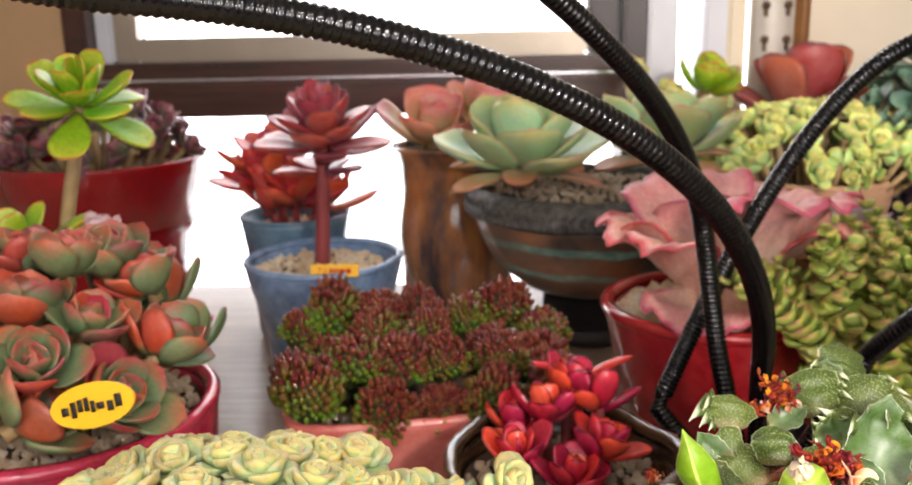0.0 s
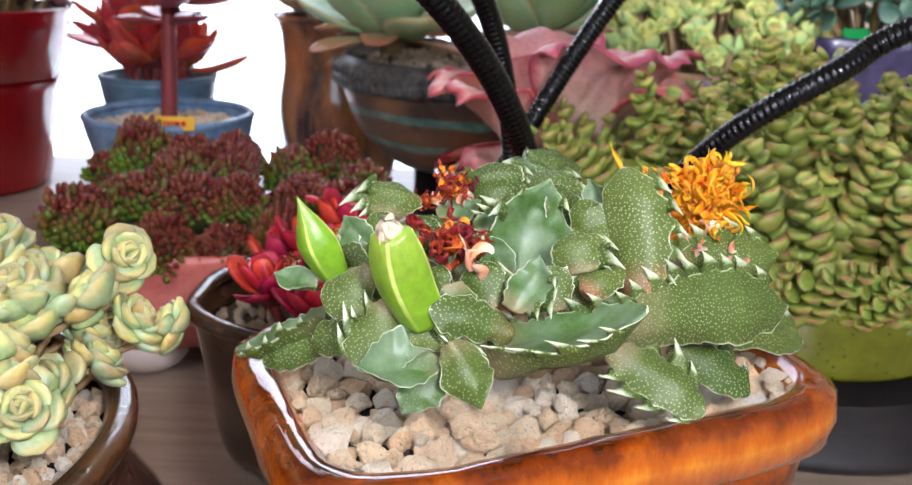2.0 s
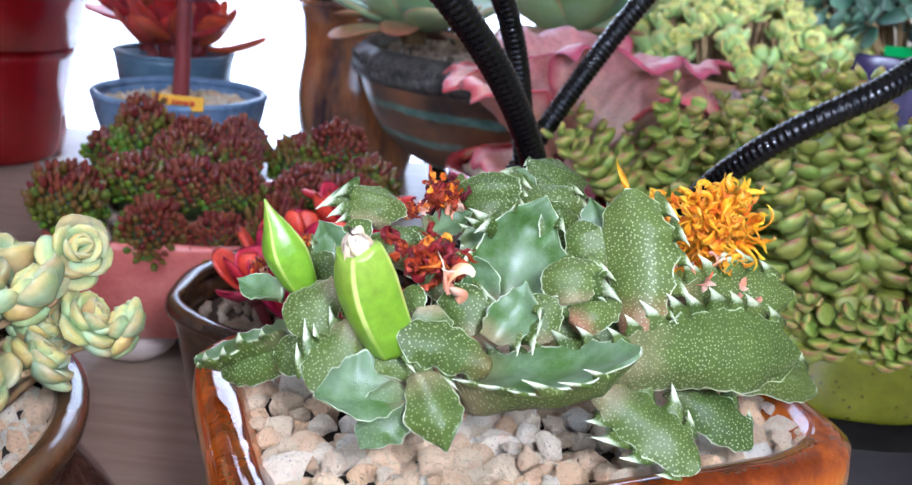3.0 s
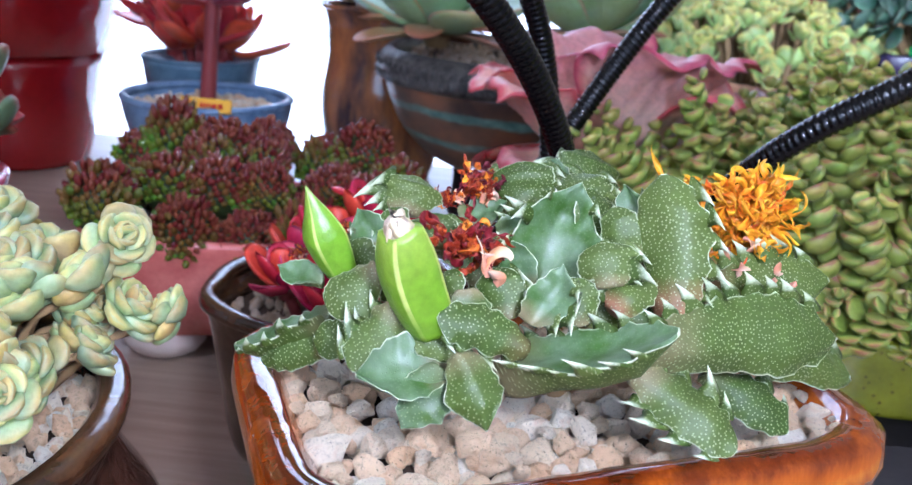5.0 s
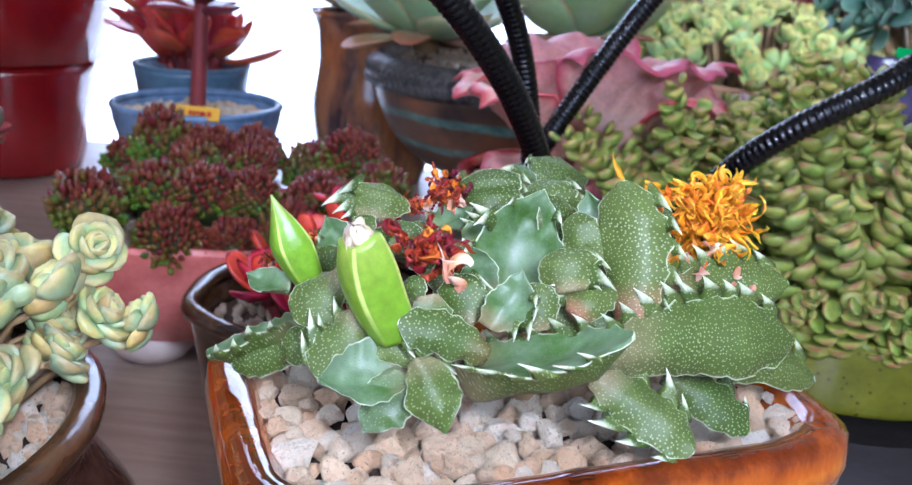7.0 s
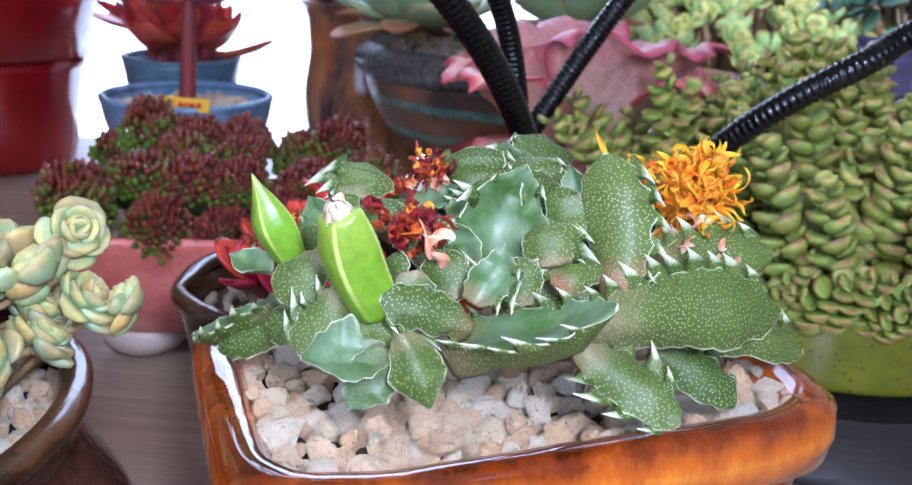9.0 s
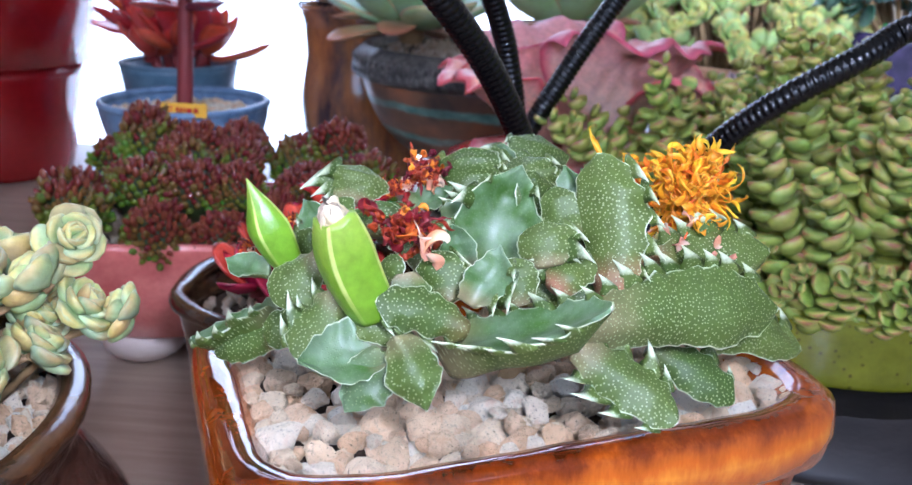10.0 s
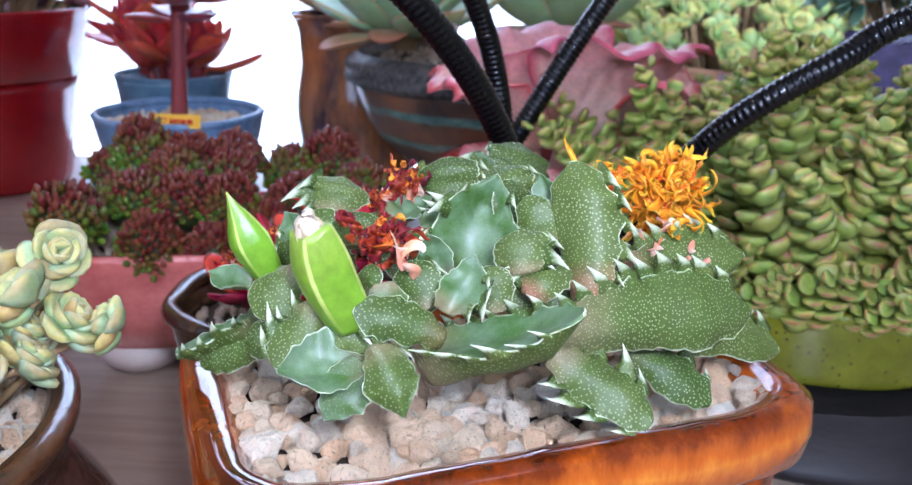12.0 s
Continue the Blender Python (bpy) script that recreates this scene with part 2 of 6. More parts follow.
M["post"] = plain("painted_steel_post", s(225, 218, 205), 0.45, 0.1, 0.15, 40, 0.05)
M["hole"] = plain("slot_shadow", s(120, 95, 70), 0.7, 0, 0.2, 60, 0.05)
M["oak"] = plain("varnished_edge", s(150, 100, 55), 0.4, 0, 0.3, 30, 0.1)
M["neck"] = plain("black_steel_coil", s(7, 7, 9), 0.16, 0.0, 0.2, 200, 0.05)
M["soil"] = plain("soil", s(84, 64, 46), 0.95, 0, 0.5, 300, 0.8)
M["stone"] = stone_mat("pumice", s(246, 206, 160), s(251, 226, 188), s(254, 245, 226))
M["stone2"] = stone_mat("tan_grit", s(188, 160, 128), s(204, 182, 154), s(224, 208, 184))
M["amber"] = amber_mat()
M["wavy"] = glaze("dark_bronze_glaze", s(36, 26, 22), s(110, 74, 44), 45, 0.2, 0.7, (0.4, 0.75), 0.4, stretch=(1, 1, 2.5))
M["pinkglaze"] = glaze("salmon_glaze", s(196, 96, 88), s(226, 134, 122), 80, 0.2, 0.6, (0.3, 0.7), 0.2)
M["foot"] = plain("unglazed_foot", s(205, 190, 178), 0.5, 0, 0.15, 90, 0.2)
M["mottle"] = leopard_mat()
M["magenta"] = glaze("crimson_glaze", s(170, 24, 52), s(222, 66, 98), 70, 0.2, 0.7, (0.3, 0.7), 0.35)
M["redgloss"] = glaze("red_gloss_paint", s(132, 10, 16), s(160, 18, 24), 25, 0.15, 0.6, (0.3, 0.7), 0.05)
M["blue"] = glaze("grey_blue_glaze", s(88, 120, 158), s(146, 174, 206), 90, 0.3, 0.4, (0.3, 0.7), 0.3, s(70, 92, 116), 420.0)
M["blue2"] = glaze("slate_blue_glaze", s(74, 104, 126), s(112, 144, 166), 90, 0.35, 0.3, (0.3, 0.7), 0.3)
M["bronze"] = glaze("raku_brown_glaze", s(64, 54, 60), s(184, 118, 64), 30, 0.12, 0.9, (0.38, 0.66), 0.5, stretch=(1.6, 1.6, 0.5))
M["redglaze"] = glaze("oxblood_glaze", s(146, 20, 28), s(194, 48, 52), 50, 0.12, 0.8, (0.3, 0.7), 0.15)
M["lime"] = glaze("lime_speckled_glaze", s(98, 102, 12), s(128, 130, 26), 60, 0.18, 0.6, (0.3, 0.7), 0.2, s(74, 66, 18), 260.0)
M["charcoal"] = glaze("charcoal_clay", s(24, 21, 22), s(48, 42, 42), 40, 0.55, 0.0, (0.3, 0.7), 0.3, stretch=(1, 1, 4))
M["navy"] = glaze("purple_navy_glaze", s(34, 28, 58), s(74, 62, 104), 90, 0.15, 0.8, (0.3, 0.7), 0.4)
M["tan"] = plain("tan_clay", s(206, 160, 124), 0.8, 0, 0.2, 80, 0.3)


def striped_mat():
    n = Nodes("verdigris_banded_clay")
    at = n.coords()
    z = n.add("ShaderNodeSeparateXYZ", Vector=at).outputs["Z"]
    zz = n.math("ADD", z, n.math("MULTIPLY", n.math("SUBTRACT", n.noise(22.0, 4.0), 0.5), 0.012))
    band = n.ramp(n.math("ABSOLUTE", n.math("SINE", n.math("MULTIPLY", zz, 165.0))), (0.0, 1.0), (0.3, 0.9), (0.5, 0.0))
    brown = n.ramp(n.noise(26.0, 5.0), (0.35, s(84, 70, 64)), (0.55, s(128, 92, 70)), (0.75, s(170, 104, 66)))
    green = n.ramp(n.noise(120.0, 4.0), (0.3, s(76, 124, 116)), (0.7, s(140, 184, 168)))
    n.set(Base_Color=n.mix(n.math("MULTIPLY", band, n.ramp(n.noise(18.0, 3.0), (0.3, 0.4), (0.55, 1.0))), brown, green), Roughness=0.3)
    n.bump(n.noise(90.0, 4.0), 0.25, 0.0015)
    return n.mat


M["striped"] = striped_mat()
M["ropeband"] = glaze("stamped_rim_clay", s(56, 54, 52), s(118, 112, 104), 200, 0.4, 0.2, (0.4, 0.7), 0.6)

# leaves
M["tiger"] = tiger_mat()
M["bud"] = leaf_mat("lime_bud", s(126, 172, 34), s(150, 184, 60), s(206, 220, 120), 0.55, 0.70, 0.30, 0.2, s(130, 176, 40), None, 0.0, 900, s(116, 160, 30))
M["cream"] = leaf_mat("cream_petal", s(244, 226, 170), s(250, 226, 190), None, 0.5, 0.9, 0.55, 0.2, s(240, 206, 160))
M["orange"] = leaf_mat("orange_petal", s(255, 164, 4), s(255, 182, 24), None, 0.5, 0.9, 0.42, 0.5, s(255, 138, 2), None, 0.0, 900, None, s(250, 118, 8), 0.08)
M["rust"] = leaf_mat("withered_petal", s(104, 10, 12), s(130, 26, 16), None, 0.7, 0.9, 0.5, 0.12, s(176, 48, 14), None, 0.0, 900, None, s(250, 140, 20), 0.2)
M["pinkdry"] = leaf_mat("dry_pink_petal", s(236, 170, 130), s(240, 206, 178), None, 0.4, 0.9, 0.6, 0.15, s(226, 146, 110))
M["pale"] = leaf_mat("pale_sedum_leaf", s(152, 180, 124), s(190, 170, 94), s(180, 178, 118), 0.70, 0.97, 0.45, 0.2, s(168, 182, 118), None, 0.22, 900, s(140, 166, 100), s(196, 164, 96))
M["flame"] = leaf_mat("flame_echeveria_leaf", s(88, 126, 76), s(186, 58, 44), s(170, 62, 54), 0.66, 0.97, 0.42, 0.18, s(118, 126, 80), None, 0.08, 900, s(98, 130, 84), s(188, 48, 34))
M["crimson"] = leaf_mat("crimson_leaf", s(184, 34, 54), s(214, 56, 66), s(130, 16, 36), 0.5, 0.9, 0.25, 0.3, s(198, 46, 58), None, 0.0)
M["burgundy"] = leaf_mat("burgundy_leaf", s(164, 40, 52), s(196, 60, 60), s(116, 20, 38), 0.5, 0.9, 0.3, 0.4, s(180, 52, 60), None, 0.10)
M["scarlet"] = leaf_mat("scarlet_leaf", s(214, 56, 58), s(236, 84, 64), s(176, 26, 44), 0.5, 0.9, 0.32, 0.5, s(216, 88, 60), None, 0.06)
M["greenech"] = leaf_mat("glaucous_leaf", s(164, 198, 128), s(204, 196, 116), s(214, 158, 112), 0.72, 0.94, 0.45, 0.35, s(160, 196, 150), None, 0.16, 900, None, None, 0.3)
M["dryech"] = leaf_mat("peach_old_leaf", s(196, 160, 116), s(202, 132, 88), s(180, 96, 60), 0.5, 0.9, 0.5, 0.15, s(186, 170, 120), None, 0.1)
M["blush"] = leaf_mat("blush_leaf", s(234, 214, 136), s(238, 142, 126), s(226, 100, 104), 0.5, 0.92, 0.42, 0.5, s(228, 176, 130), None, 0.15)
M["frill"] = leaf_mat("frilled_pink_leaf", s(244, 206, 178), s(236, 164, 154), s(214, 84, 102), 0.45, 0.88, 0.42, 0.3, s(234, 184, 168), None, 0.1)
M["chain"] = leaf_mat("lime_crassula_leaf", s(160, 168, 64), s(184, 172, 86), s(174, 124, 80), 0.80, 0.985, 0.45, 0.3, s(130, 150, 56), None, 0.05, 900, s(160, 178, 88))
M["limeros"] = leaf_mat("lime_rosette_leaf", s(150, 200, 44), s(196, 206, 60), s(214, 150, 50), 0.6, 0.92, 0.35, 0.2, s(120, 184, 40))
M["mint"] = leaf_mat("mint_rosette_leaf", s(178, 220, 122), s(230, 214, 112), s(220, 166, 104), 0.6, 0.94, 0.42, 0.25, s(192, 214, 130), None, 0.15, 900, None, None, 0.3)
M["brick"] = leaf_mat("brick_red_leaf", s(182, 70, 52), s(206, 88, 62), s(150, 44, 38), 0.5, 0.92, 0.42, 0.15, s(176, 90, 78), None, 0.1)
M["jade"] = leaf_mat("dark_jade_leaf", s(58, 104, 74), s(96, 140, 104), s(120, 70, 60), 0.6, 0.95, 0.3, 0.12, s(40, 84, 58), None, 0.2)
M["lilac"] = leaf_mat("lilac_grey_leaf", s(150, 120, 110), s(206, 170, 172), s(180, 100, 104), 0.4, 0.9, 0.45, 0.12, s(170, 130, 96), None, 0.25)
M["plum"] = leaf_mat("plum_green_leaf", s(96, 74, 60), s(126, 44, 58), s(150, 62, 76), 0.4, 0.88, 0.35, 0.1, s(100, 116, 84), None, 0.12)
M["bean"] = leaf_mat("jelly_bean_leaf", s(112, 138, 34), s(122, 54, 40), None, 0.28, 0.95, 0.15, 0.15, s(72, 112, 34), None, 0.0)
# Dark green that paints the shade seen in gaps between the beans.
M["beancore"] = plain("bean_gap_shade", s(52, 66, 24), 0.6, 0, 0.4, 200, 0.3)
M["stem"] = plain("tan_stem", s(170, 140, 96), 0.6, 0, 0.4, 160, 0.5)
M["redstem"] = plain("red_stem", s(150, 62, 62), 0.45, 0, 0.3, 160, 0.3)
M["yellowtag"] = plain("yellow_label", s(244, 186, 30), 0.45, 0, 0.06, 60, 0.03)
M["redink"] = plain("red_ink", s(206, 50, 26), 0.6, 0, 0.1, 60, 0.0)
M["ink"] = plain("black_ink", s(40, 32, 20), 0.6, 0, 0.1, 60, 0.0)
M["whitetag"] = plain("white_label", s(226, 228, 234), 0.4, 0, 0.06, 60, 0.03)
M["greentag"] = plain("green_label", s(24, 150, 70), 0.4, 0, 0.1, 60, 0.03)
M["lamphead"] = plain("black_lamp_housing", s(20, 20, 22), 0.35, 0.1, 0.1, 60, 0.03)
M["led"] = emit_mat("led_lens", (1, 0.97, 0.92, 1), 3.0)
M["outside"] = emit_mat("daylight_haze", (0.92, 0.97, 1.0, 1), BACKDROP_GLOW)


def glass_mat():
    n = Nodes("window_glass")
    n.set(Base_Color=(0.95, 0.98, 1, 1), Roughness=0.0, Transmission_Weight=1.0, IOR=1.45)
    return n.mat


M["glass"] = glass_mat()

# ---- room ----
def slab(name, x0, x1, y0, y1, z0, z1, mat, label="", category="", bevel=0.0):
    ob = part(name, box(bmesh.new(), x0, x1, y0, y1, z0, z1, bevel), mat)
    ob.data.polygons.foreach_set("use_smooth", [False] * len(ob.data.polygons))
    return tagged(ob, label, category, kind="structure")


WY = 1.0
slab("table", -0.75, 1.0, -0.35, 0.755, TABLE - 0.025, TABLE, M["table"], "light wood-look laminate table top with soft sheen", "table", 0.003)
slab("floor", -1.7, 2.0, -1.6, 1.2, -0.80, -0.75, M["floor"], "brown vinyl floor below the table", "floor")
slab("ceiling", -1.7, 2.0, -1.6, 1.2, 1.65, 1.70, M["room"], "plain white ceiling", "ceiling")
# South wall is never in view; its opening is made up for the fill lamp.
for x0, x1, z0, z1 in ((-1.7, -0.6, -0.75, 1.65), (1.0, 2.0, -0.75, 1.65), (-0.6, 1.0, -0.75, 0.2), (-0.6, 1.0, 1.4, 1.65)):
    slab("wall_south", x0, x1, -1.65, -1.6, z0, z1, M["room"], "unseen off-white wall round an opening for the fill light", "wall")
# Added area lamp: soft frontal fill for the plants and the north wall.
side = new("fill_light", bpy.data.lights.new("fill_light", "AREA"))
side.data.shape, side.data.size, side.data.size_y, side.data.energy, side.data.color = "RECTANGLE", 1.6, 1.2, FILL_WATTS, (0.92, 0.97, 1.0)
side.matrix_world = look((0.2, -1.62, 0.8), (0.2, 0.0, 0.5))
slab("wall_west", -1.75, -1.7, -1.6, 1.2, -0.75, 1.65, M["room"], "plain off-white side wall", "wall")
slab("wall_east", 2.0, 2.05, -1.6, 1.2, -0.75, 1.65, M["room"], "plain off-white side wall", "wall")
slab("wall_north", 0.345, 2.0, WY, WY + 0.1, -0.75, 1.65, M["wall"], "cream painted wall beside the window", "wall")
# Left of the window the wall takes the shade-coloured material.
slab("wall_north", -1.7, -0.438, WY, WY + 0.1, -0.75, 1.65, M["shadewall"], "cream wall beside the window, coloured tan for its backlit shade", "wall")
slab("wall_north", -0.438, 0.345, WY, WY + 0.1, 1.25, 1.65, M["wall"], "cream painted wall above the window", "wall")
slab("wall_north", -0.438, 0.345, WY, WY + 0.1, -0.75, -0.45, M["wall"], "cream painted wall below the window", "wall")
slab("backdrop", -2.5, 2.5, 2.6, 2.62, -1.6, 2.4, M["outside"], "bright hazy daylight outside the window", "sky")
for leg_x in (-0.7, 0.95):
    for leg_y in (-0.3, 0.7):
        slab("table_leg", leg_x - 0.02, leg_x + 0.02, leg_y - 0.02, leg_y + 0.02, -0.75, TABLE - 0.027, M["metalframe"], "square metal table leg", "leg")

window = thing("window_1", (0, WY, 0), "brown and champagne framed window with bright daylight behind", "window", kind="structure")


def bar(name, x0, x1, y0, y1, z0, z1, mat, label="", bevel=0.003):
    ob = part(name, box(bmesh.new(), x0, x1, y0, y1, z0, z1, bevel), mat, window, label)
    ob.data.polygons.foreach_set("use_smooth", [False] * len(ob.data.polygons))
    return ob


bar("lower_rail", -0.413, 0.186, 0.0, 0.06, 0.099, 0.138, M["brownframe"], "dark brown lower rail")
bar("track", -0.413, 0.186, 0.004, 0.06, 0.138, 0.141, M["silver"], "thin silver track line", 0.001)
bar("middle_rail", -0.413, 0.186, 0.008, 0.06, 0.141, 0.158, M["brownframe"], "dark brown rail")
bar("sash_bottom", -0.366, 0.127, 0.02, 0.055, 0.158, 0.184, M["metalframe"], "champagne aluminium sash bottom")
bar("sash_side", -0.391, -0.366, 0.02, 0.055, 0.158, 1.24, M["metalframe"], "champagne aluminium sash side")
bar("sash_side", 0.127, 0.160, 0.02, 0.055, 0.158, 1.24, M["darkframe"], "dark sash side")
bar("jamb", -0.438, -0.413, 0.0, 0.07, -0.45, 1.24, M["brownframe"], "dark brown jamb")
bar("jamb", -0.413, -0.393, 0.024, 0.05, 0.158, 1.24, M["whiteframe"], "white strip")
bar("jamb", 0.162, 0.186, -0.004, 0.07, -0.45, 1.24, M["darkframe"], "dark window post")
bar("post", 0.188, 0.219, 0.0, 0.07, -0.45, 1.24, M["whiteframe"], "white plastic post")
bar("post", 0.246, 0.270, -0.002, 0.07, -0.45, 1.24, M["whiteframe"], "white plastic post")
bar("head_rail", -0.438, 0.345, 0.0, 0.07, 1.24, 1.25, M["brownframe"])
bar("bottom_rail", -0.413, 0.186, 0.0, 0.06, -0.45, -0.41, M["brownframe"])
bar("post", 0.272, 0.291, 0.004, 0.09, -0.45, 1.24, M["wall"], "cream reveal")
pane = bar("pane", -0.366, 0.127, 0.034, 0.038, 0.184, 1.24, M["glass"], "clear pane", 0)
pane.visible_shadow = False
pane = bar("pane", -0.413, 0.162, 0.034, 0.038, -0.41, 0.099, M["glass"], "lower pane", 0)
pane.visible_shadow = False
pane = bar("pane", 0.219, 0.246, 0.034, 0.038, -0.45, 1.24, M["glass"], "narrow pane", 0)
pane.visible_shadow = False

# slotted shelf post beside the window
rack = thing("slotted_shelf_post", (0.31, WY, -0.75), "cream painted steel post with keyhole slots", "shelf post")
part("post", box(bmesh.new(), -0.018, 0.02, -0.03, 0.0, 0, 2.0, 0.002), M["post"], rack)
part("edge_strip", box(bmesh.new(), 0.022, 0.034, -0.034, 0.0, 0, 2.0, 0.002), M["oak"], rack, "varnished brown strip")
# Slots are thin plates on the post, coloured as the shade inside a hole.
for col_x in (-0.010, 0.012):
    for row in range(6):
        zc = 0.92 + 0.034 * row - 0.75 + 0.75
        bm = bmesh.new()
        bmesh.ops.create_cone(bm, cap_ends=True, segments=14, radius1=0.0042, radius2=0.0042, depth=0.002, matrix=pose(col_x, -0.0305, zc, 90))
        box(bm, col_x - 0.0018, col_x + 0.0018, -0.0315, -0.0295, zc - 0.011, zc)
        part("slot", bm, M["hole"], rack)


# ---- builders ----
def lathe(profile, n=56, shape=None, wobble=0.0, seed=0, freq=3.0, ring=False):
    """A turned body: rings of (radius, height) from the outer foot over the rim to the inside."""
    bm = bmesh.new()
    rings = []
    for i, (rad, z) in enumerate(profile):
        ring = []
        for k in range(n):
            a = 2 * math.pi * k / n
            d = Vector(shape(a)) if shape else Vector((math.cos(a), math.sin(a)))
            q = noise.noise((d.x * freq + seed, d.y * freq, z * 18)) * wobble
            ring.append(bm.verts.new((d.x * (rad + q), d.y * (rad + q), z + q * 0.5 * (1 if z > profile[0][1] + 0.004 else 0))))
        rings.append(ring)
    for a, b in zip(rings, rings[1:] + (rings[:1] if ring else [])):
        for k in range(n):
            bm.faces.new((a[k], a[(k + 1) % n], b[(k + 1) % n], b[k]))
    if not ring:
        bm.faces.new(reversed(rings[0]))
        bm.faces.new(rings[-1])
    bmesh.ops.recalc_face_normals(bm, faces=bm.faces)
    return bm


def rounded(sx, sy, power=4.0):
    def shape(a):
        c, q = math.cos(a), math.sin(a)
        k = (abs(c) ** power + abs(q) ** power) ** (-1 / power)
        return (c * k * sx, q * k * sy)
    return shape


def smooth_profile(points, steps=5):
    out = []
    for i in range(len(points) - 1):
        p0, p1, p2, p3 = points[max(i - 1, 0)], points[i], points[i + 1], points[min(i + 2, len(points) - 1)]
        for k in range(steps):
            t = k / steps
            out.append(tuple(0.5 * (2 * b + (c - a) * t + (2 * a - 5 * b + 4 * c - d) * t * t + (3 * b - a - 3 * c + d) * t ** 3) for a, b, c, d in zip(p0, p1, p2, p3)))
    return out + [tuple(points[-1])]


def pot(name, at, outer, mat, label, wall=0.004, depth=0.02, shape=None, wobble=0.0006, n=56, turn=0, seed=0, freq=3.0, rim_mat=None):
    ob = thing(name, at, label, "plant pot", turn=turn)
    line = smooth_profile(outer)
    r0, z0 = line[-1]
    part("body", lathe(line + [(r0 - wall * 0.9, z0 - 0.0004), (r0 - wall * 1.1, z0 - depth)], n, shape, wobble, seed, freq), mat, ob)
    lip = [(r0 - 0.0003, z0 - wall * 0.55), (r0 + wall * 0.14, z0 - wall * 0.3), (r0 + wall * 0.16, z0 + wall * 0.1), (r0 - wall * 0.15, z0 + wall * 0.42), (r0 - wall * 0.7, z0 + wall * 0.4), (r0 - wall, z0 + wall * 0.05), (r0 - wall * 1.02, z0 - wall * 0.6)]
    part("rim", lathe(lip, n, shape, wobble, seed, freq, True), rim_mat or mat, ob, "rounded glazed rim")
    return ob


def stone_verts(rng, r, sub=1):
    """A lumpy broken pebble."""
    bm = bmesh.new()
    bmesh.ops.create_icosphere(bm, subdivisions=sub, radius=r)
    sx, sy, sz = rng.uniform(0.85, 1.3), rng.uniform(0.75, 1.1), rng.uniform(0.65, 0.95)
    off = rng.uniform(0, 50)
    cuts = [Vector((rng.gauss(0, 1), rng.gauss(0, 1), rng.gauss(0, 1))).normalized() for _ in range(11)]
    for v in bm.verts:
        d = v.co / r
        k = 1 + 0.30 * noise.noise(d * 1.4 + Vector((off, 0, 0))) + (0.20 * noise.noise(d * 3.2 + Vector((0, off, 0))) + 0.09 * noise.noise(d * 8.5 + Vector((off, off, 0))) if sub > 1 else 0)
        p = d * k
        for c in cuts:
            over = p.dot(c) - 0.66
            if over > 0:
                p -= c * over * 0.97
        if sub > 1:
            p *= 1 + 0.10 * noise.noise(d * 6.0 + Vector((off, 3, off))) + 0.05 * noise.noise(d * 14.0 + Vector((off, 3, 0)))
        v.co = Vector((p.x * sx, p.y * sy, p.z * sz)) * r
    return bm


def stone_mesh(rng, r, mat):
    me = finish("stone", stone_verts(rng, r, 3), False)
    me.materials.append(mat)
    return me


def grit(name, at, rx, ry, n, size, mat, label, seed, dome=0.0, turn=0, square=False):
    """A bed of fine stones over a soil disc: one thing of many small pieces."""
    rng = random.Random(seed)
    verts, faces, slots = [], [], []
    ring = [(rx * math.cos(a * math.pi / 16), ry * math.sin(a * math.pi / 16), -size * 0.7) for a in range(32)]
    if square:
        f = rounded(rx, ry, 5.0)
        ring = [(*f(a * math.pi / 16), -size * 0.7) for a in range(32)]
    verts += ring + [(x, y, z - 0.008) for x, y, z in ring]
    faces += [tuple(range(32)), tuple(reversed(range(32, 64)))] + [(k, k + 32, (k + 1) % 32 + 32, (k + 1) % 32) for k in range(32)]
    slots += [1] * 34
    bases = []
    for _ in range(6):
        bm = stone_verts(rng, 1.0)
        bm.verts.index_update()
        bases.append(([v.co.copy() for v in bm.verts], [[v.index for v in f.verts] for f in bm.faces]))
        bm.free()
    for _ in range(n):
        if square:
            x, y = rng.uniform(-rx, rx) * 0.95, rng.uniform(-ry, ry) * 0.95
        else:
            a, q = rng.uniform(0, 6.283), math.sqrt(rng.random()) * 0.96
            x, y = rx * q * math.cos(a), ry * q * math.sin(a)
        k = 1 - (x / rx) ** 2 - (y / ry) ** 2
        m = Matrix.Translation((x, y, rng.uniform(-0.4, 0.3) * size + dome * max(k, 0))) @ Euler((rng.uniform(0, 6), rng.uniform(0, 6), rng.uniform(0, 6))).to_matrix().to_4x4() @ Matrix.Scale(size * rng.uniform(0.55, 1.1), 4)
        vs, fs = bases[rng.randrange(6)]
        o = len(verts)
        verts += [tuple(m @ v) for v in vs]
        faces += [tuple(i + o for i in f) for f in fs]
        slots += [0] * len(fs)
    me = mesh_of(name, verts, faces, None, False, slots)
    ob = part(name, me, [mat, M["soil"]], None, "", pose(*at, 0, 0, turn))
    return tagged(ob, label, "gravel", kind="stuff")


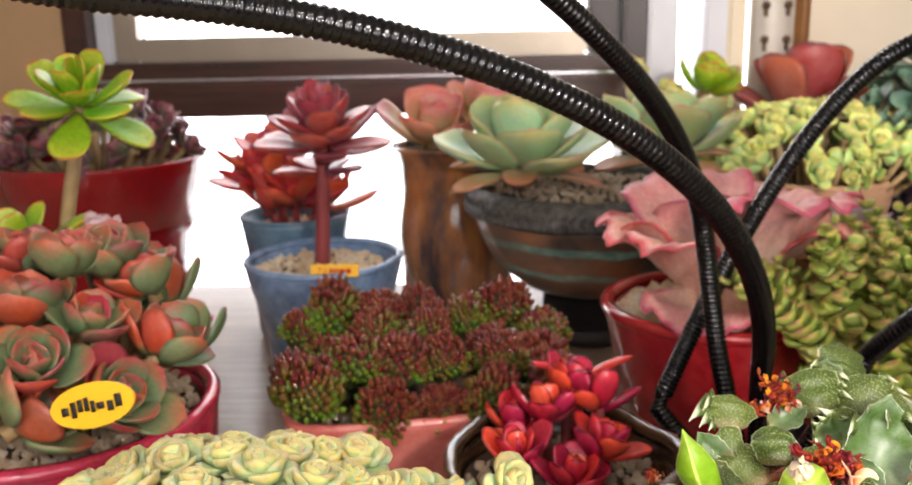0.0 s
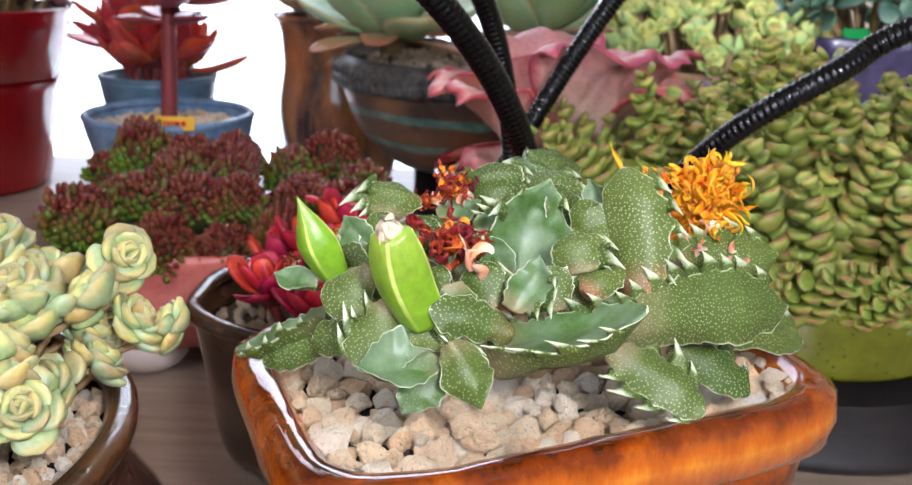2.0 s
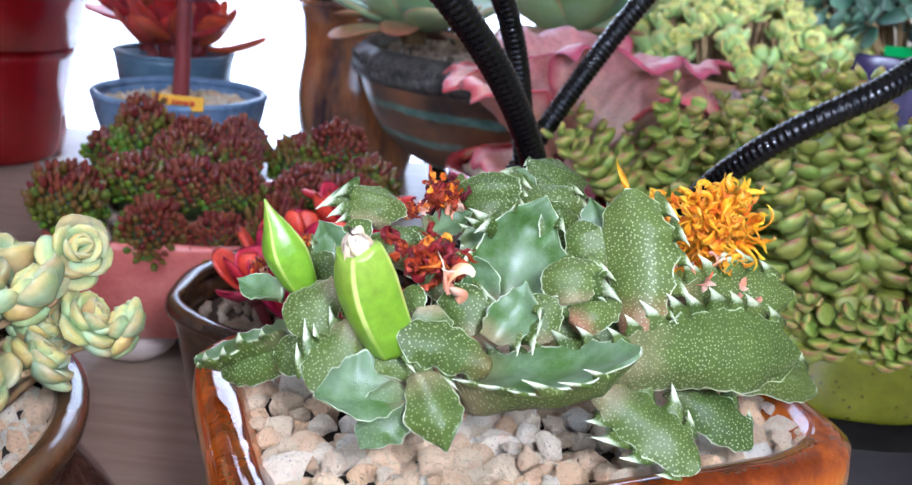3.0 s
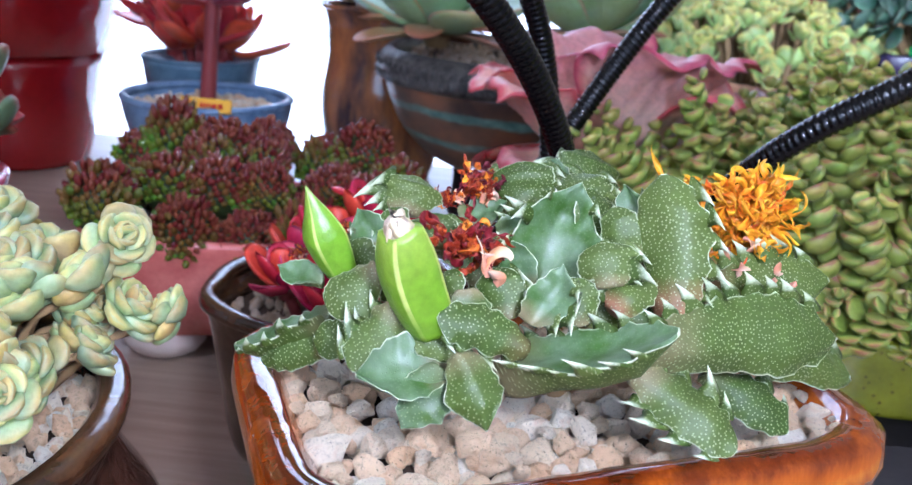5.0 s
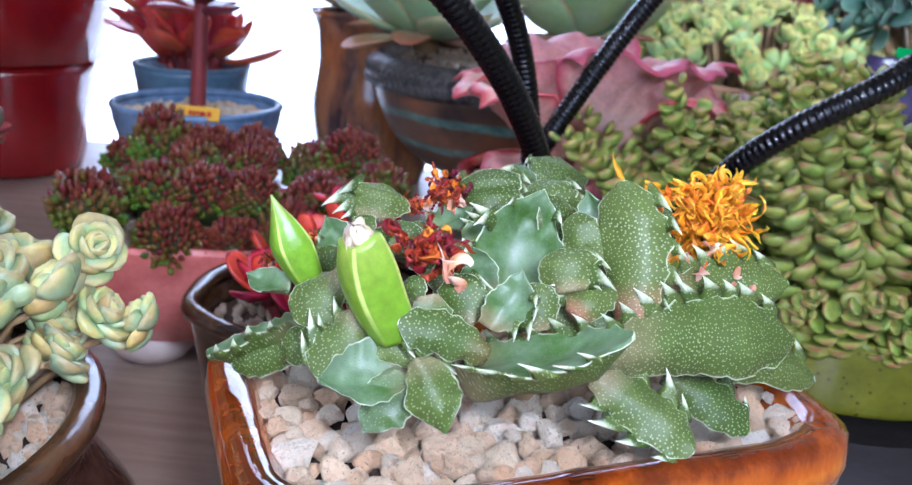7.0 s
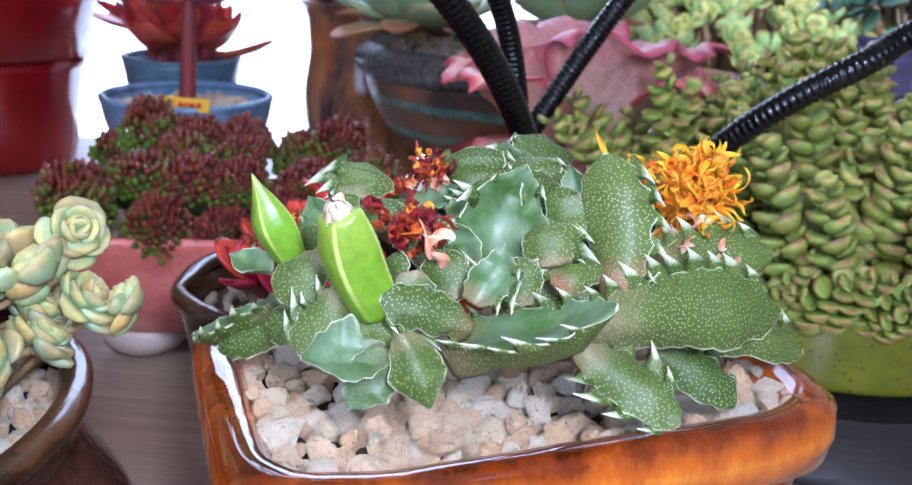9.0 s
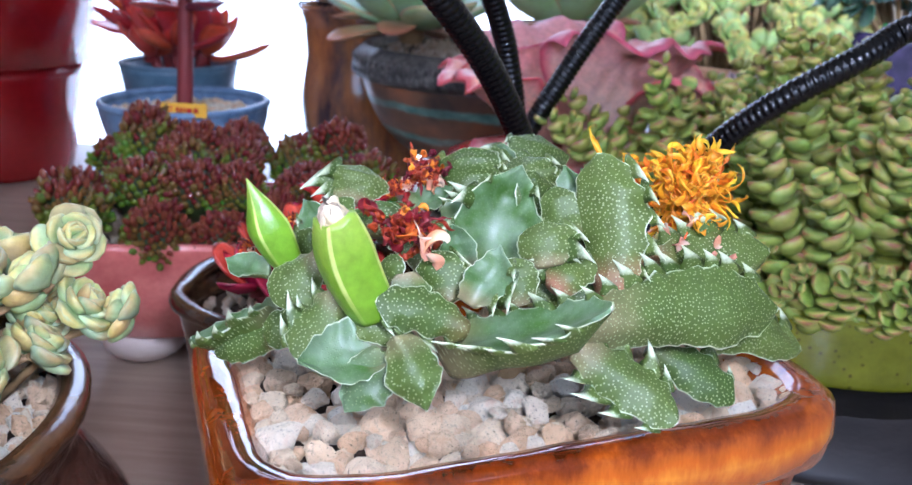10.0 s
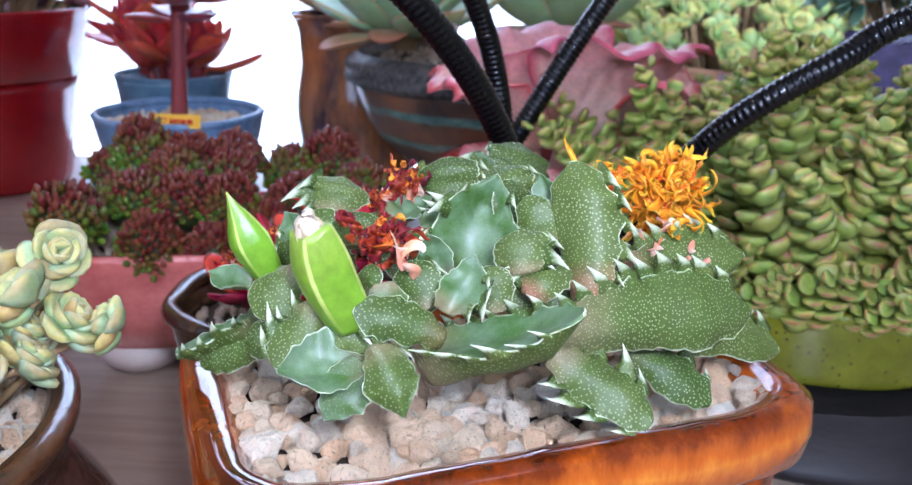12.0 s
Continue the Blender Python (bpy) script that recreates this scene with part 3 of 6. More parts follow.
def leaf_data(L, W, T, a=0.7, b=0.45, curl=0.25, cup=0.15, point=0.0, nu=9, nv=10, ripple=0.0, waves=5, seed=0):
    """Vertices, faces and attributes of a fleshy leaf along +x with its upper face to +z."""
    peak = (a / (a + b)) ** a * (b / (a + b)) ** b
    verts, faces, us, es = [], [], [], []
    rows = []
    for i in range(nu + 1):
        q = i / nu
        u = 0.02 + 0.975 * (1 - (1 - q) ** 1.5)
        w = (u ** a * (1 - u) ** b) / peak * W / 2 + 0.0001
        if point and u > 0.9:
            w *= 1 - point * (u - 0.9) / 0.1
        t = T / 2 * (0.35 + 0.65 * math.sin(math.pi * min(u * 0.8 + 0.12, 1))) * min(1, (1 - u) * 8 + 0.1)
        ang = curl * u
        cx, cz = L * (math.sin(ang) / curl * 1.0 if abs(curl) > 1e-3 else u), L * ((1 - math.cos(ang)) / curl if abs(curl) > 1e-3 else 0)
        nx, nz = -math.sin(ang), math.cos(ang)
        row = []
        for k in range(nv):
            f = 2 * math.pi * k / nv
            y, h = w * math.cos(f), t * math.sin(f)
            if math.sin(f) > 0:
                h *= 0.55
            h += cup * W * (math.cos(f) * w / (W / 2)) ** 2
            if ripple:
                e = abs(math.cos(f))
                h += ripple * u * u * e ** 3 * math.sin(waves * 6.283 * u * (1 if y > 0 else 0.83) + seed + (1.3 if y > 0 else 0))
                h += ripple * 0.9 * max(0, u - 0.7) / 0.3 * math.sin(f * waves + seed)
            row.append(len(verts))
            verts.append((cx + nx * h, y, cz + nz * h))
            us.append(u)
            es.append(abs(math.cos(f)) if u < 0.94 else 1.0)
        rows.append(row)
    for r0, r1 in zip(rows, rows[1:]):
        for k in range(nv):
            faces.append((r0[k], r0[(k + 1) % nv], r1[(k + 1) % nv], r1[k]))
    faces.append(tuple(reversed(rows[0])))
    faces.append(tuple(rows[-1]))
    return verts, faces, us, es


def leaf_mesh(mat, **k):
    v, f, u, e = leaf_data(**k)
    me = mesh_of("leaf", v, f, {"u": u, "e": e})
    me.materials.append(mat)
    return me


def joined(name, mat, pieces):
    """One mesh of many leaves; pieces are (leaf data, matrix, u offset)."""
    verts, faces, us, es = [], [], [], []
    for (v, f, u, e), m, du in pieces:
        o = len(verts)
        verts += [tuple(m @ Vector(p)) for p in v]
        faces += [tuple(i + o for i in q) for q in f]
        us += [x + du for x in u]
        es += e
    me = mesh_of(name, verts, faces, {"u": us, "e": es})
    me.materials.append(mat)
    return me


GOLD = 2.39996


def mound(n, rx, ry, h, rng, low=0.0):
    """Places spread evenly over a low dome: x, y, height and the outward lean in degrees."""
    out = []
    for i in range(n):
        q = 1 - (1 - low) * (i + 0.5) / n
        w = math.sqrt(max(0.0, 1 - q * q))
        a = i * GOLD + rng.uniform(-0.15, 0.15)
        x, y = w * math.cos(a), w * math.sin(a)
        lean = math.degrees(math.acos(max(-1, min(1, q)))) * 0.75
        out.append((x * rx, y * ry, q * h, -y * lean, x * lean))
    return out


def rosette_frames(n, L, low=8.0, high=80.0, core=0.12, small=0.35, rng=None, up=0.15):
    """Poses of n leaves round +z, outer first, with their scale."""
    rng = rng or random.Random(1)
    out = []
    for i in range(n):
        q = i / max(n - 1, 1)
        el = radians(low + (high - low) * q ** 0.9 + rng.uniform(-5, 5))
        az = i * GOLD + rng.uniform(-0.1, 0.1)
        size = (1 - q * (1 - small)) * rng.uniform(0.92, 1.06)
        rad = core * L * (1 - q)
        m = Matrix.Rotation(az, 4, "Z") @ Matrix.Translation((rad, 0, up * L * q)) @ Matrix.Rotation(-el, 4, "Y") @ Matrix.Scale(size, 4)
        out.append(m)
    return out


def rosette(parent, at, tilt, mesh_or_list, n, L, low=8, high=80, small=0.35, seed=0, core=0.12, stem=None, stem_mat=None, up=0.15, scale=1.0):
    """A rosette part: a short core with one object for each leaf."""
    rng = random.Random(seed)
    bm = bmesh.new()
    bmesh.ops.create_cone(bm, cap_ends=True, segments=10, radius1=L * 0.14, radius2=L * 0.1, depth=L * 0.35, matrix=Matrix.Translation((0, 0, L * 0.02)))
    hub = part("rosette", bm, stem_mat or M["stem"], parent, "", Matrix.Translation(at) @ Euler([radians(v) for v in tilt]).to_matrix().to_4x4() @ Matrix.Scale(scale, 4))
    kinds = mesh_or_list if isinstance(mesh_or_list, (list, tuple)) else [mesh_or_list]
    for i, m in enumerate(rosette_frames(n, L, low, high, core, small, rng, up)):
        part("leaf", kinds[rng.randrange(len(kinds))], None, hub, "", m)
    return hub


def tube(points, radius, sides=12, taper=1.0):
    """A round stem along points."""
    bm = bmesh.new()
    pts = [Vector(p) for p in points]
    rings = []
    ref = Vector((0.3, 1, 0.2)).normalized()
    for i, p in enumerate(pts):
        d = (pts[min(i + 1, len(pts) - 1)] - pts[max(i - 1, 0)]).normalized()
        x = d.cross(ref).normalized()
        y = d.cross(x)
        rr = radius * (1 + (taper - 1) * i / (len(pts) - 1))
        rings.append([bm.verts.new(p + (x * math.cos(a) + y * math.sin(a)) * rr) for a in (6.2832 * k / sides for k in range(sides))])
    for a, b in zip(rings, rings[1:]):
        for k in range(sides):
            bm.faces.new((a[k], a[(k + 1) % sides], b[(k + 1) % sides], b[k]))
    bm.faces.new(reversed(rings[0]))
    bm.faces.new(rings[-1])
    return bm


def bezier(p, n):
    p = [Vector(q) for q in p]
    return [(1 - t) ** 3 * p[0] + 3 * t * (1 - t) ** 2 * p[1] + 3 * t * t * (1 - t) * p[2] + t ** 3 * p[3] for t in (i / n for i in range(n + 1))]


def tag(name, at, w, h, turn, tilt, mat, label, ink=None, oval=False, text="", roll=0):
    """A plant label: a thin plate with strokes of writing on it, a thing of its own."""
    ob = thing(name, at, label, "plant label", "plant labels")
    ob.matrix_basis = pose(*at, tilt, roll, turn)
    if oval:
        bm = bmesh.new()
        bmesh.ops.create_cone(bm, cap_ends=True, segments=40, radius1=0.5, radius2=0.5, depth=1, matrix=pose(0, 0, 0, 90))
        bmesh.ops.scale(bm, vec=(w, 0.0012, h), verts=bm.verts)
    else:
        bm = box(bmesh.new(), -w / 2, w / 2, -0.0005, 0.0005, -h / 2, h / 2, 0.0003)
    p = part("plate", bm, mat, ob)
    p.data.polygons.foreach_set("use_smooth", [False] * len(p.data.polygons))
    if ink is not None:
        x = -w * 0.36
        if text:
            cu = bpy.data.curves.new("writing", "FONT")
            cu.body, cu.size, cu.extrude = text, h * 0.75, 0.0001
            tx = new("writing", cu)
            cu.materials.append(ink)
            place(tx, pose(x, -0.0009, -h * 0.27, 90), ob)
            x += h * 0.95
        rng = random.Random(int(w * 1e5))
        while x < w * 0.34:
            dx = w * rng.uniform(0.05, 0.1)
            part("writing_bar", box(bmesh.new(), x, x + dx, -0.0011, -0.0008, -h * rng.uniform(0.1, 0.22), h * rng.uniform(0.02, 0.2)), ink, ob)
            x += dx * 1.35
    return ob

# ---- tiger jaw plant in the amber pot ----
HERO_TURN = 24.5
HERO = (0.1096, 0.2241, TABLE)
amber_pot = thing("rectangular_plant_pot", HERO, "glossy amber-brown glazed rectangular pot with rounded rim", "plant pot", turn=HERO_TURN)
RX, RY = 0.0642, 0.0425
profile = [(0.80, 0.0), (0.84, 0.012), (0.90, 0.045), (0.935, 0.066), (0.985, 0.071), (1.0, 0.077), (0.99, 0.0825), (0.955, 0.0845), (0.90, 0.0838), (0.86, 0.081), (0.845, 0.076), (0.83, 0.06)]


def box_pot(rings, rx, ry, wall, n=72, power=7.0, closed=False):
    """A rectangular pot; the rim width is the same on all sides."""
    bm = bmesh.new()
    rows = []
    for k, z in rings:
        inset = (1 - k) * wall
        f = rounded(rx - inset, ry - inset, power)
        rows.append([bm.verts.new((*f(2 * math.pi * i / n), z + 0.0006 * noise.noise((i * 0.4, z * 60, 1)))) for i in range(n)])
    for a, b in zip(rows, rows[1:] + (rows[:1] if closed else [])):
        for k in range(n):
            bm.faces.new((a[k], a[(k + 1) % n], b[(k + 1) % n], b[k]))
    if not closed:
        bm.faces.new(reversed(rows[0]))
        bm.faces.new(rows[-1])
    bmesh.ops.recalc_face_normals(bm, faces=bm.faces)
    return bm


part("body", box_pot(profile[:4] + [(0.92, 0.0685), (0.86, 0.0685), (0.84, 0.06)], RX, RY, 0.072, 72, 6.0), M["amber"], amber_pot)
part("rim", box_pot([(0.925, 0.0662)] + profile[4:11] + [(0.843, 0.067)], RX, RY, 0.072, 96, 6.0, True), M["amber"], amber_pot, "wide bulging glazed rim")
bed = thing("gravel_bed", (HERO[0], HERO[1], 0.0575), "coarse beige pumice gravel filling the amber pot", "gravel", turn=HERO_TURN)
part("soil", box_pot([(1.0, -0.008), (1.0, 0.0)], RX - 0.0095, RY - 0.0095, 0.05), M["soil"], bed)
rng = random.Random(7)
stones = [stone_mesh(rng, 0.004, M["stone"]) for _ in range(12)]
spots = []
for low, high, want in ((0.0038, 0.0050, 70), (0.0028, 0.0036, 190), (0.0018, 0.0026, 300)):
    tries = 0
    while len(spots) < want and tries < 9000:
        tries += 1
        sr = rng.uniform(low, high)
        x, y = rng.uniform(-1, 1) * (RX - 0.0085 - sr * 0.8), rng.uniform(-1, 1) * (RY - 0.0085 - sr * 0.8)
        if all((x - a) ** 2 + (y - b) ** 2 > (0.74 * (sr + c)) ** 2 for a, b, c in spots):
            spots.append((x, y, sr))
            m = Matrix.Translation((x, y, 0.0045 - sr * 0.55 + rng.uniform(-0.0008, 0.0012))) @ Euler((rng.uniform(-0.6, 0.6), rng.uniform(-0.6, 0.6), rng.uniform(0, 6.28))).to_matrix().to_4x4() @ Matrix.Scale(sr / 0.004, 4)
            part("stone", stones[rng.randrange(12)], None, bed, "", m)

under = []
for k in range(420):
    m = Matrix.Translation((rng.uniform(-1, 1) * (RX - 0.013), rng.uniform(-1, 1) * (RY - 0.013), rng.uniform(-0.0005, 0.0018))) @ Matrix.Rotation(rng.uniform(0, 6), 4, "Z") @ Matrix.Scale(rng.uniform(0.4, 0.75), 4)
    vs, fs = [v.co for v in stones[k % 12].vertices], [tuple(p.vertices) for p in stones[k % 12].polygons]
    under.append(((vs, fs, [0.0] * len(vs), [0.0] * len(vs)), m, 0.0))
tagged(part("deeper_gravel", joined("deeper_gravel", M["stone"], under), None, bed), kind="stuff")

tiger = thing("tiger_jaw_succulent", (HERO[0], HERO[1], 0.055), "grey-green tiger jaw succulent with white-dotted toothed leaves", "succulent")
TI = Matrix.Translation((-HERO[0], -HERO[1], -0.055))
part("stem", tube([Vector((0.0, -0.005, -0.004)), Vector((0.002, -0.004, 0.008)), Vector((0.006, 0.0, 0.02))], 0.0030, 12, 0.8), M["stem"], tiger)


def tiger_leaf(base, tip, width, facing, teeth, bow, kind):
    """A thick blunt leaf with a pale horny margin and backward-hooked teeth; the facing side is its dotted back or its hollow inner face."""
    base, tip = Vector(base), Vector(tip)
    L = (tip - base).length
    nu, nv = 36, 24
    front, rear, inner = {"back": (0.50, 0.20, 0.0), "in": (-0.55, 0.85, 1.0), "smooth": (0.18, 0.3, 0.6), "keel": (0.62, 0.1, 0.35), "boat": (-0.32, 1.15, 1.0)}[kind]
    verts, faces, us, es, fs = [], [], [], [], []
    rows = []
    half = width / 2
    wob = base.x * 900 + tip.z * 500
    rngt = random.Random(int(base.x * 1e5) + int(tip.z * 1e5))

    def half_width(u, sign):
        g = 0.50 + 0.50 * math.sin(0.5 * math.pi * min(1.0, u / 0.72))
        if kind in ("in", "keel", "smooth"):
            g *= max(0.02, 1 - max(0.0, (u - 0.46) / 0.55) ** 1.45)
        else:
            g *= max(0.0015, 1 - max(0.0, (u - 0.62) / 0.385) ** 2.0) ** 0.62
        lane = 2.0 if sign > 0 else 9.0
        return half * g * (1 + 0.24 * noise.noise((u * 2.4 + wob, lane, 4.0)) + 0.15 * noise.noise((u * 9.0 + wob, lane, 8.0)))

    def spine(u):
        return bow * L * 4 * u * (1 - u), 0.05 * L * (u * u - u) + 0.12 * half * noise.noise((u * 2.2 + wob, 5.0, 1.0))

    count = {side: max(4, int(0.78 * L / 0.0036)) for side in "lr"}
    spots = {side: [0.16 + 0.76 * (i + rngt.uniform(-0.2, 0.2)) / (count[side] - 0.5) for i in range(count[side])] for side in "lr"}
    for i in range(nu + 1):
        q = i / nu
        u = 1 - (1 - q) ** 1.4
        cy, cz = spine(u)
        row = []
        for k in range(nv):
            f = 2 * math.pi * k / nv
            c, q2 = math.cos(f), math.sin(f)
            sign = 1 if c >= 0 else -1
            e = abs(c) ** 0.75
            w = half_width(u, sign)
            swell = sum(max(0.0, 1 - abs(u - t) * L / 0.0016) for t in spots["l" if sign > 0 else "r"])
            y = sign * e * (w + (0.0009 if ("l" if sign > 0 else "r") in teeth else 0.0005) * min(swell, 1.0) * e ** 4)
            fall = min(1.0, (1 - u) * 4 + 0.05)
            bulge = (1 - e) if kind in ("keel", "in") and q2 > 0 else (1 - e * e)
            h = (front if q2 >= 0 else -rear) * half * bulge * fall * (1 - 0.3 * u)
            h += (0.00030 if q2 >= 0 else -0.00030) * (1 - e ** 6)
            h += 0.16 * half * noise.noise((u * 3.5 + wob, c * 1.5, 2.0)) + 0.22 * half * e ** 3 * noise.noise((u * 5.0 + wob, sign * 3.0, 7.0)) + 0.0006 * min(swell, 1.0) * e ** 4
            if kind == "in":
                h += 0.06 * half * noise.noise((u * 6 + wob, c * 3.0, 6.0))
            row.append(len(verts))
            verts.append((L * u, y + cy, h + cz))
            us.append(u)
            es.append(e if u < 0.985 else 1.0)
            fs.append(inner if q2 >= 0 else (0.0 if inner > 0.9 else 0.8))
        rows.append(row)
    for a, b in zip(rows, rows[1:]):
        for k in range(nv):
            faces.append((a[k], b[k], b[(k + 1) % nv], a[(k + 1) % nv]))
    faces += [tuple(rows[0]), tuple(reversed(rows[-1]))]
    for side in "lr":
        sign = 1 if side == "l" else -1
        for t in spots[side] if side in teeth else []:
            cy, cz = spine(t)
            lift = 0.16 * half * noise.noise((t * 3.5 + wob, sign * 1.5, 2.0)) + 0.22 * half * noise.noise((t * 5.0 + wob, sign * 3.0, 7.0))
            root = Vector((L * t, sign * (half_width(t, sign) + 0.0004) + cy, cz + lift))
            size = 0.0031 * rngt.uniform(0.55, 1.1) * min(1.35, half / 0.0038) * (0.75 + 0.5 * math.sin(math.pi * t)) * (0.7 if kind == "boat" else 1.0)
            out = Vector((-0.15, sign * rngt.uniform(0.5, 0.9), rngt.uniform(0.15, 0.6) + (0.6 if kind in ("in", "boat") else 0))).normalized()
            thin = out.cross(Vector((1, 0, 0))).normalized()
            rings = []
            for q in (-0.2, 0.0, 0.25, 0.5, 0.75, 0.95):
                mid = root + out * size * q + Vector((-0.75, 0, 0.1)) * size * max(q, 0) ** 1.8
                wide = size * 0.58 * (1 - max(q, 0)) ** 1.15 + 0.00003
                flat = size * 0.13 * (1 - max(q, 0) * 0.85)
                rings.append([len(verts) + z for z in range(6)])
                for z in range(6):
                    ang = z * math.pi / 3
                    verts.append(tuple(mid + Vector((1, 0, 0)) * wide * math.cos(ang) + thin * flat * math.sin(ang)))
                    us.append(max(t, 0.5))
                    es.append(min(1.0, 0.91 + q * 0.125))
                    fs.append(0.3)
            for a, b in zip(rings, rings[1:]):
                for z in range(6):
                    faces.append((a[z], a[(z + 1) % 6], b[(z + 1) % 6], b[z]))
            faces.append(tuple(rings[-1]))
    me = mesh_of("leaf", verts, faces, {"u": us, "e": es, "f": fs})
    part("leaf", me, M["tiger"], tiger, "", TI @ frame_to(tip - base, facing, base))


def flower_bud(base, tip, width, opening):
    """A lime bud of clasping sepals; an opening one shows cream petals at its tip."""
    base, tip = Vector(base), Vector(tip)
    L = (tip - base).length
    verts, faces, us, es = [], [], [], []
    rows = []
    n, nu = 40, 22
    for i in range(nu + 1):
        u = i / nu
        rr = width / 2 * ((0.74 + 0.26 * math.sin(math.pi * min(u * 0.7 + 0.12, 1))) if opening else (0.55 + 0.45 * math.sin(math.pi * min(u * 0.85 + 0.12, 1))))
        rr *= (1 - (max(0, u - 0.62) / 0.38) ** 2 * 0.22) if opening else max(0.06, 1 - (max(0, u - 0.42) / 0.58) ** 1.35 * 0.95)
        row = []
        for k in range(n):
            f = 2 * math.pi * k / n + 0.35
            fold = abs(math.cos(2 * f))
            ridge = 1 + 0.09 * fold ** 10 - 0.05 * abs(math.sin(2 * f)) ** 6
            lean = 0.10 * width * math.sin(u * 3) + (0.10 * width * max(0, u - 0.7) / 0.3 if not opening else 0)
            row.append(len(verts))
            cut = (0.02 * math.cos(2 * f + 0.5) + 0.012 * math.sin(5 * f)) * (u - 0.9) / 0.1 if opening and u > 0.9 else 0
            verts.append((L * u * (0.95 + cut if opening else 1), rr * ridge * math.cos(f) + lean, rr * 0.85 * ridge * math.sin(f)))
            us.append(u)
            es.append(fold ** 14)
        rows.append(row)
    for a, b in zip(rows, rows[1:]):
        for k in range(n):
            faces.append((a[k], b[k], b[(k + 1) % n], a[(k + 1) % n]))
    faces += [tuple(rows[0]), tuple(reversed(rows[-1]))]
    me = mesh_of("flower_bud", verts, faces, {"u": us, "e": es})
    ob = part("flower_bud", me, M["bud"], tiger, "fresh lime green bud", TI @ frame_to(tip - base, (-0.3, -0.8, 0.4), base))
    lobes = []
    if opening:
        for k in range(7):
            a = 6.2832 * k / 7
            piece = leaf_data(L * 0.30, width * 0.42, 0.0007, 0.5, 0.35, 0.7, 0.2, 0.0, 8, 8, 0.0006, 3, k)
            at = Matrix.Translation((L * 0.80, 0.05 * width, 0)) @ Matrix.Rotation(a, 4, "X") @ Matrix.Translation((0, 0, -width * 0.30)) @ Matrix.Rotation(-0.02 - 0.05 * (k % 3), 4, "Y") @ Matrix.Scale(0.9 + 0.12 * (k % 3), 4)
            lobes.append((piece, at, 0.0))
        part("petals", joined("petals", M["cream"], lobes), None, ob, "cream petal tips")


def ribbon(verts, faces, us, es, start, d, length, width, rngf, wild=1.0, steps=9):
    """A thin curling petal with four sides."""
    p, d = Vector(start), Vector(d).normalized()
    side = d.orthogonal().normalized()
    side.rotate(Matrix.Rotation(rngf.uniform(0, 6.28), 3, d))
    spin = Vector((rngf.gauss(0, 1), rngf.gauss(0, 1), rngf.gauss(0, 1))).normalized()
    turn = rngf.uniform(0.12, 0.5) * wild
    prev = None
    for i in range(steps + 1):
        u = i / steps
        w = width * (0.75 + 0.5 * math.sin(math.pi * u)) * (1 - 0.75 * u ** 4)
        nrm = d.cross(side).normalized()
        ring = [len(verts) + k for k in range(4)]
        for a, b in ((1, 0.18), (-1, 0.18), (-1, -0.18), (1, -0.18)):
            verts.append(tuple(p + side * a * w / 2 + nrm * b * w / 2))
            us.append(u)
            es.append(0.2)
        if prev:
            for k in range(4):
                faces.append((prev[k], prev[(k + 1) % 4], ring[(k + 1) % 4], ring[k]))
        prev = ring
        p = p + d * length / steps
        q = Matrix.Rotation(turn * (0.4 + u), 3, spin)
        d.rotate(q)
        side.rotate(q)
        side.rotate(Matrix.Rotation(0.25 * wild, 3, d))
    faces.append(tuple(prev))


def withered_flower(base, tip, size):
    base, tip = Vector(base), Vector(tip)
    rngf = random.Random(int(base.x * 1e6) % 9973)
    axis = (tip - base).normalized()
    v, f, u, e = [], [], [], []
    for _ in range(84):
        st = base.lerp(tip, rngf.uniform(0.3, 1.1)) + Vector((rngf.gauss(0, 1), rngf.gauss(0, 0.6), rngf.gauss(0, 0.5))) * size * 0.34
        ribbon(v, f, u, e, st, Vector((rngf.gauss(0, 1), rngf.gauss(0, 0.7), rngf.gauss(0, 0.7))) + axis * 0.3, size * rngf.uniform(0.6, 1.1), size * rngf.uniform(0.10, 0.22), rngf, 3.0, 14)
    ob = part("withered_flower", mesh_of("withered_flower", v, f, {"u": u, "e": e}), M["rust"], tiger, "shrivelled rust-red flower", TI)
    v, f, u, e = [], [], [], []
    for k in range(4):
        st = base + Vector((rngf.uniform(0.2, 0.7), -0.3, rngf.uniform(-0.6, 0.4))) * size * 0.6
        ribbon(v, f, u, e, st, axis + Vector((rngf.gauss(0.2, 0.4), rngf.gauss(-0.1, 0.3), rngf.gauss(0.2, 0.4))), size * rngf.uniform(0.8, 1.2), size * 0.26, rngf, 1.4, 12)
    part("sleeve", mesh_of("sleeve", v, f, {"u": u, "e": e}), M["pinkdry"], ob, "dry pink flower sleeve")


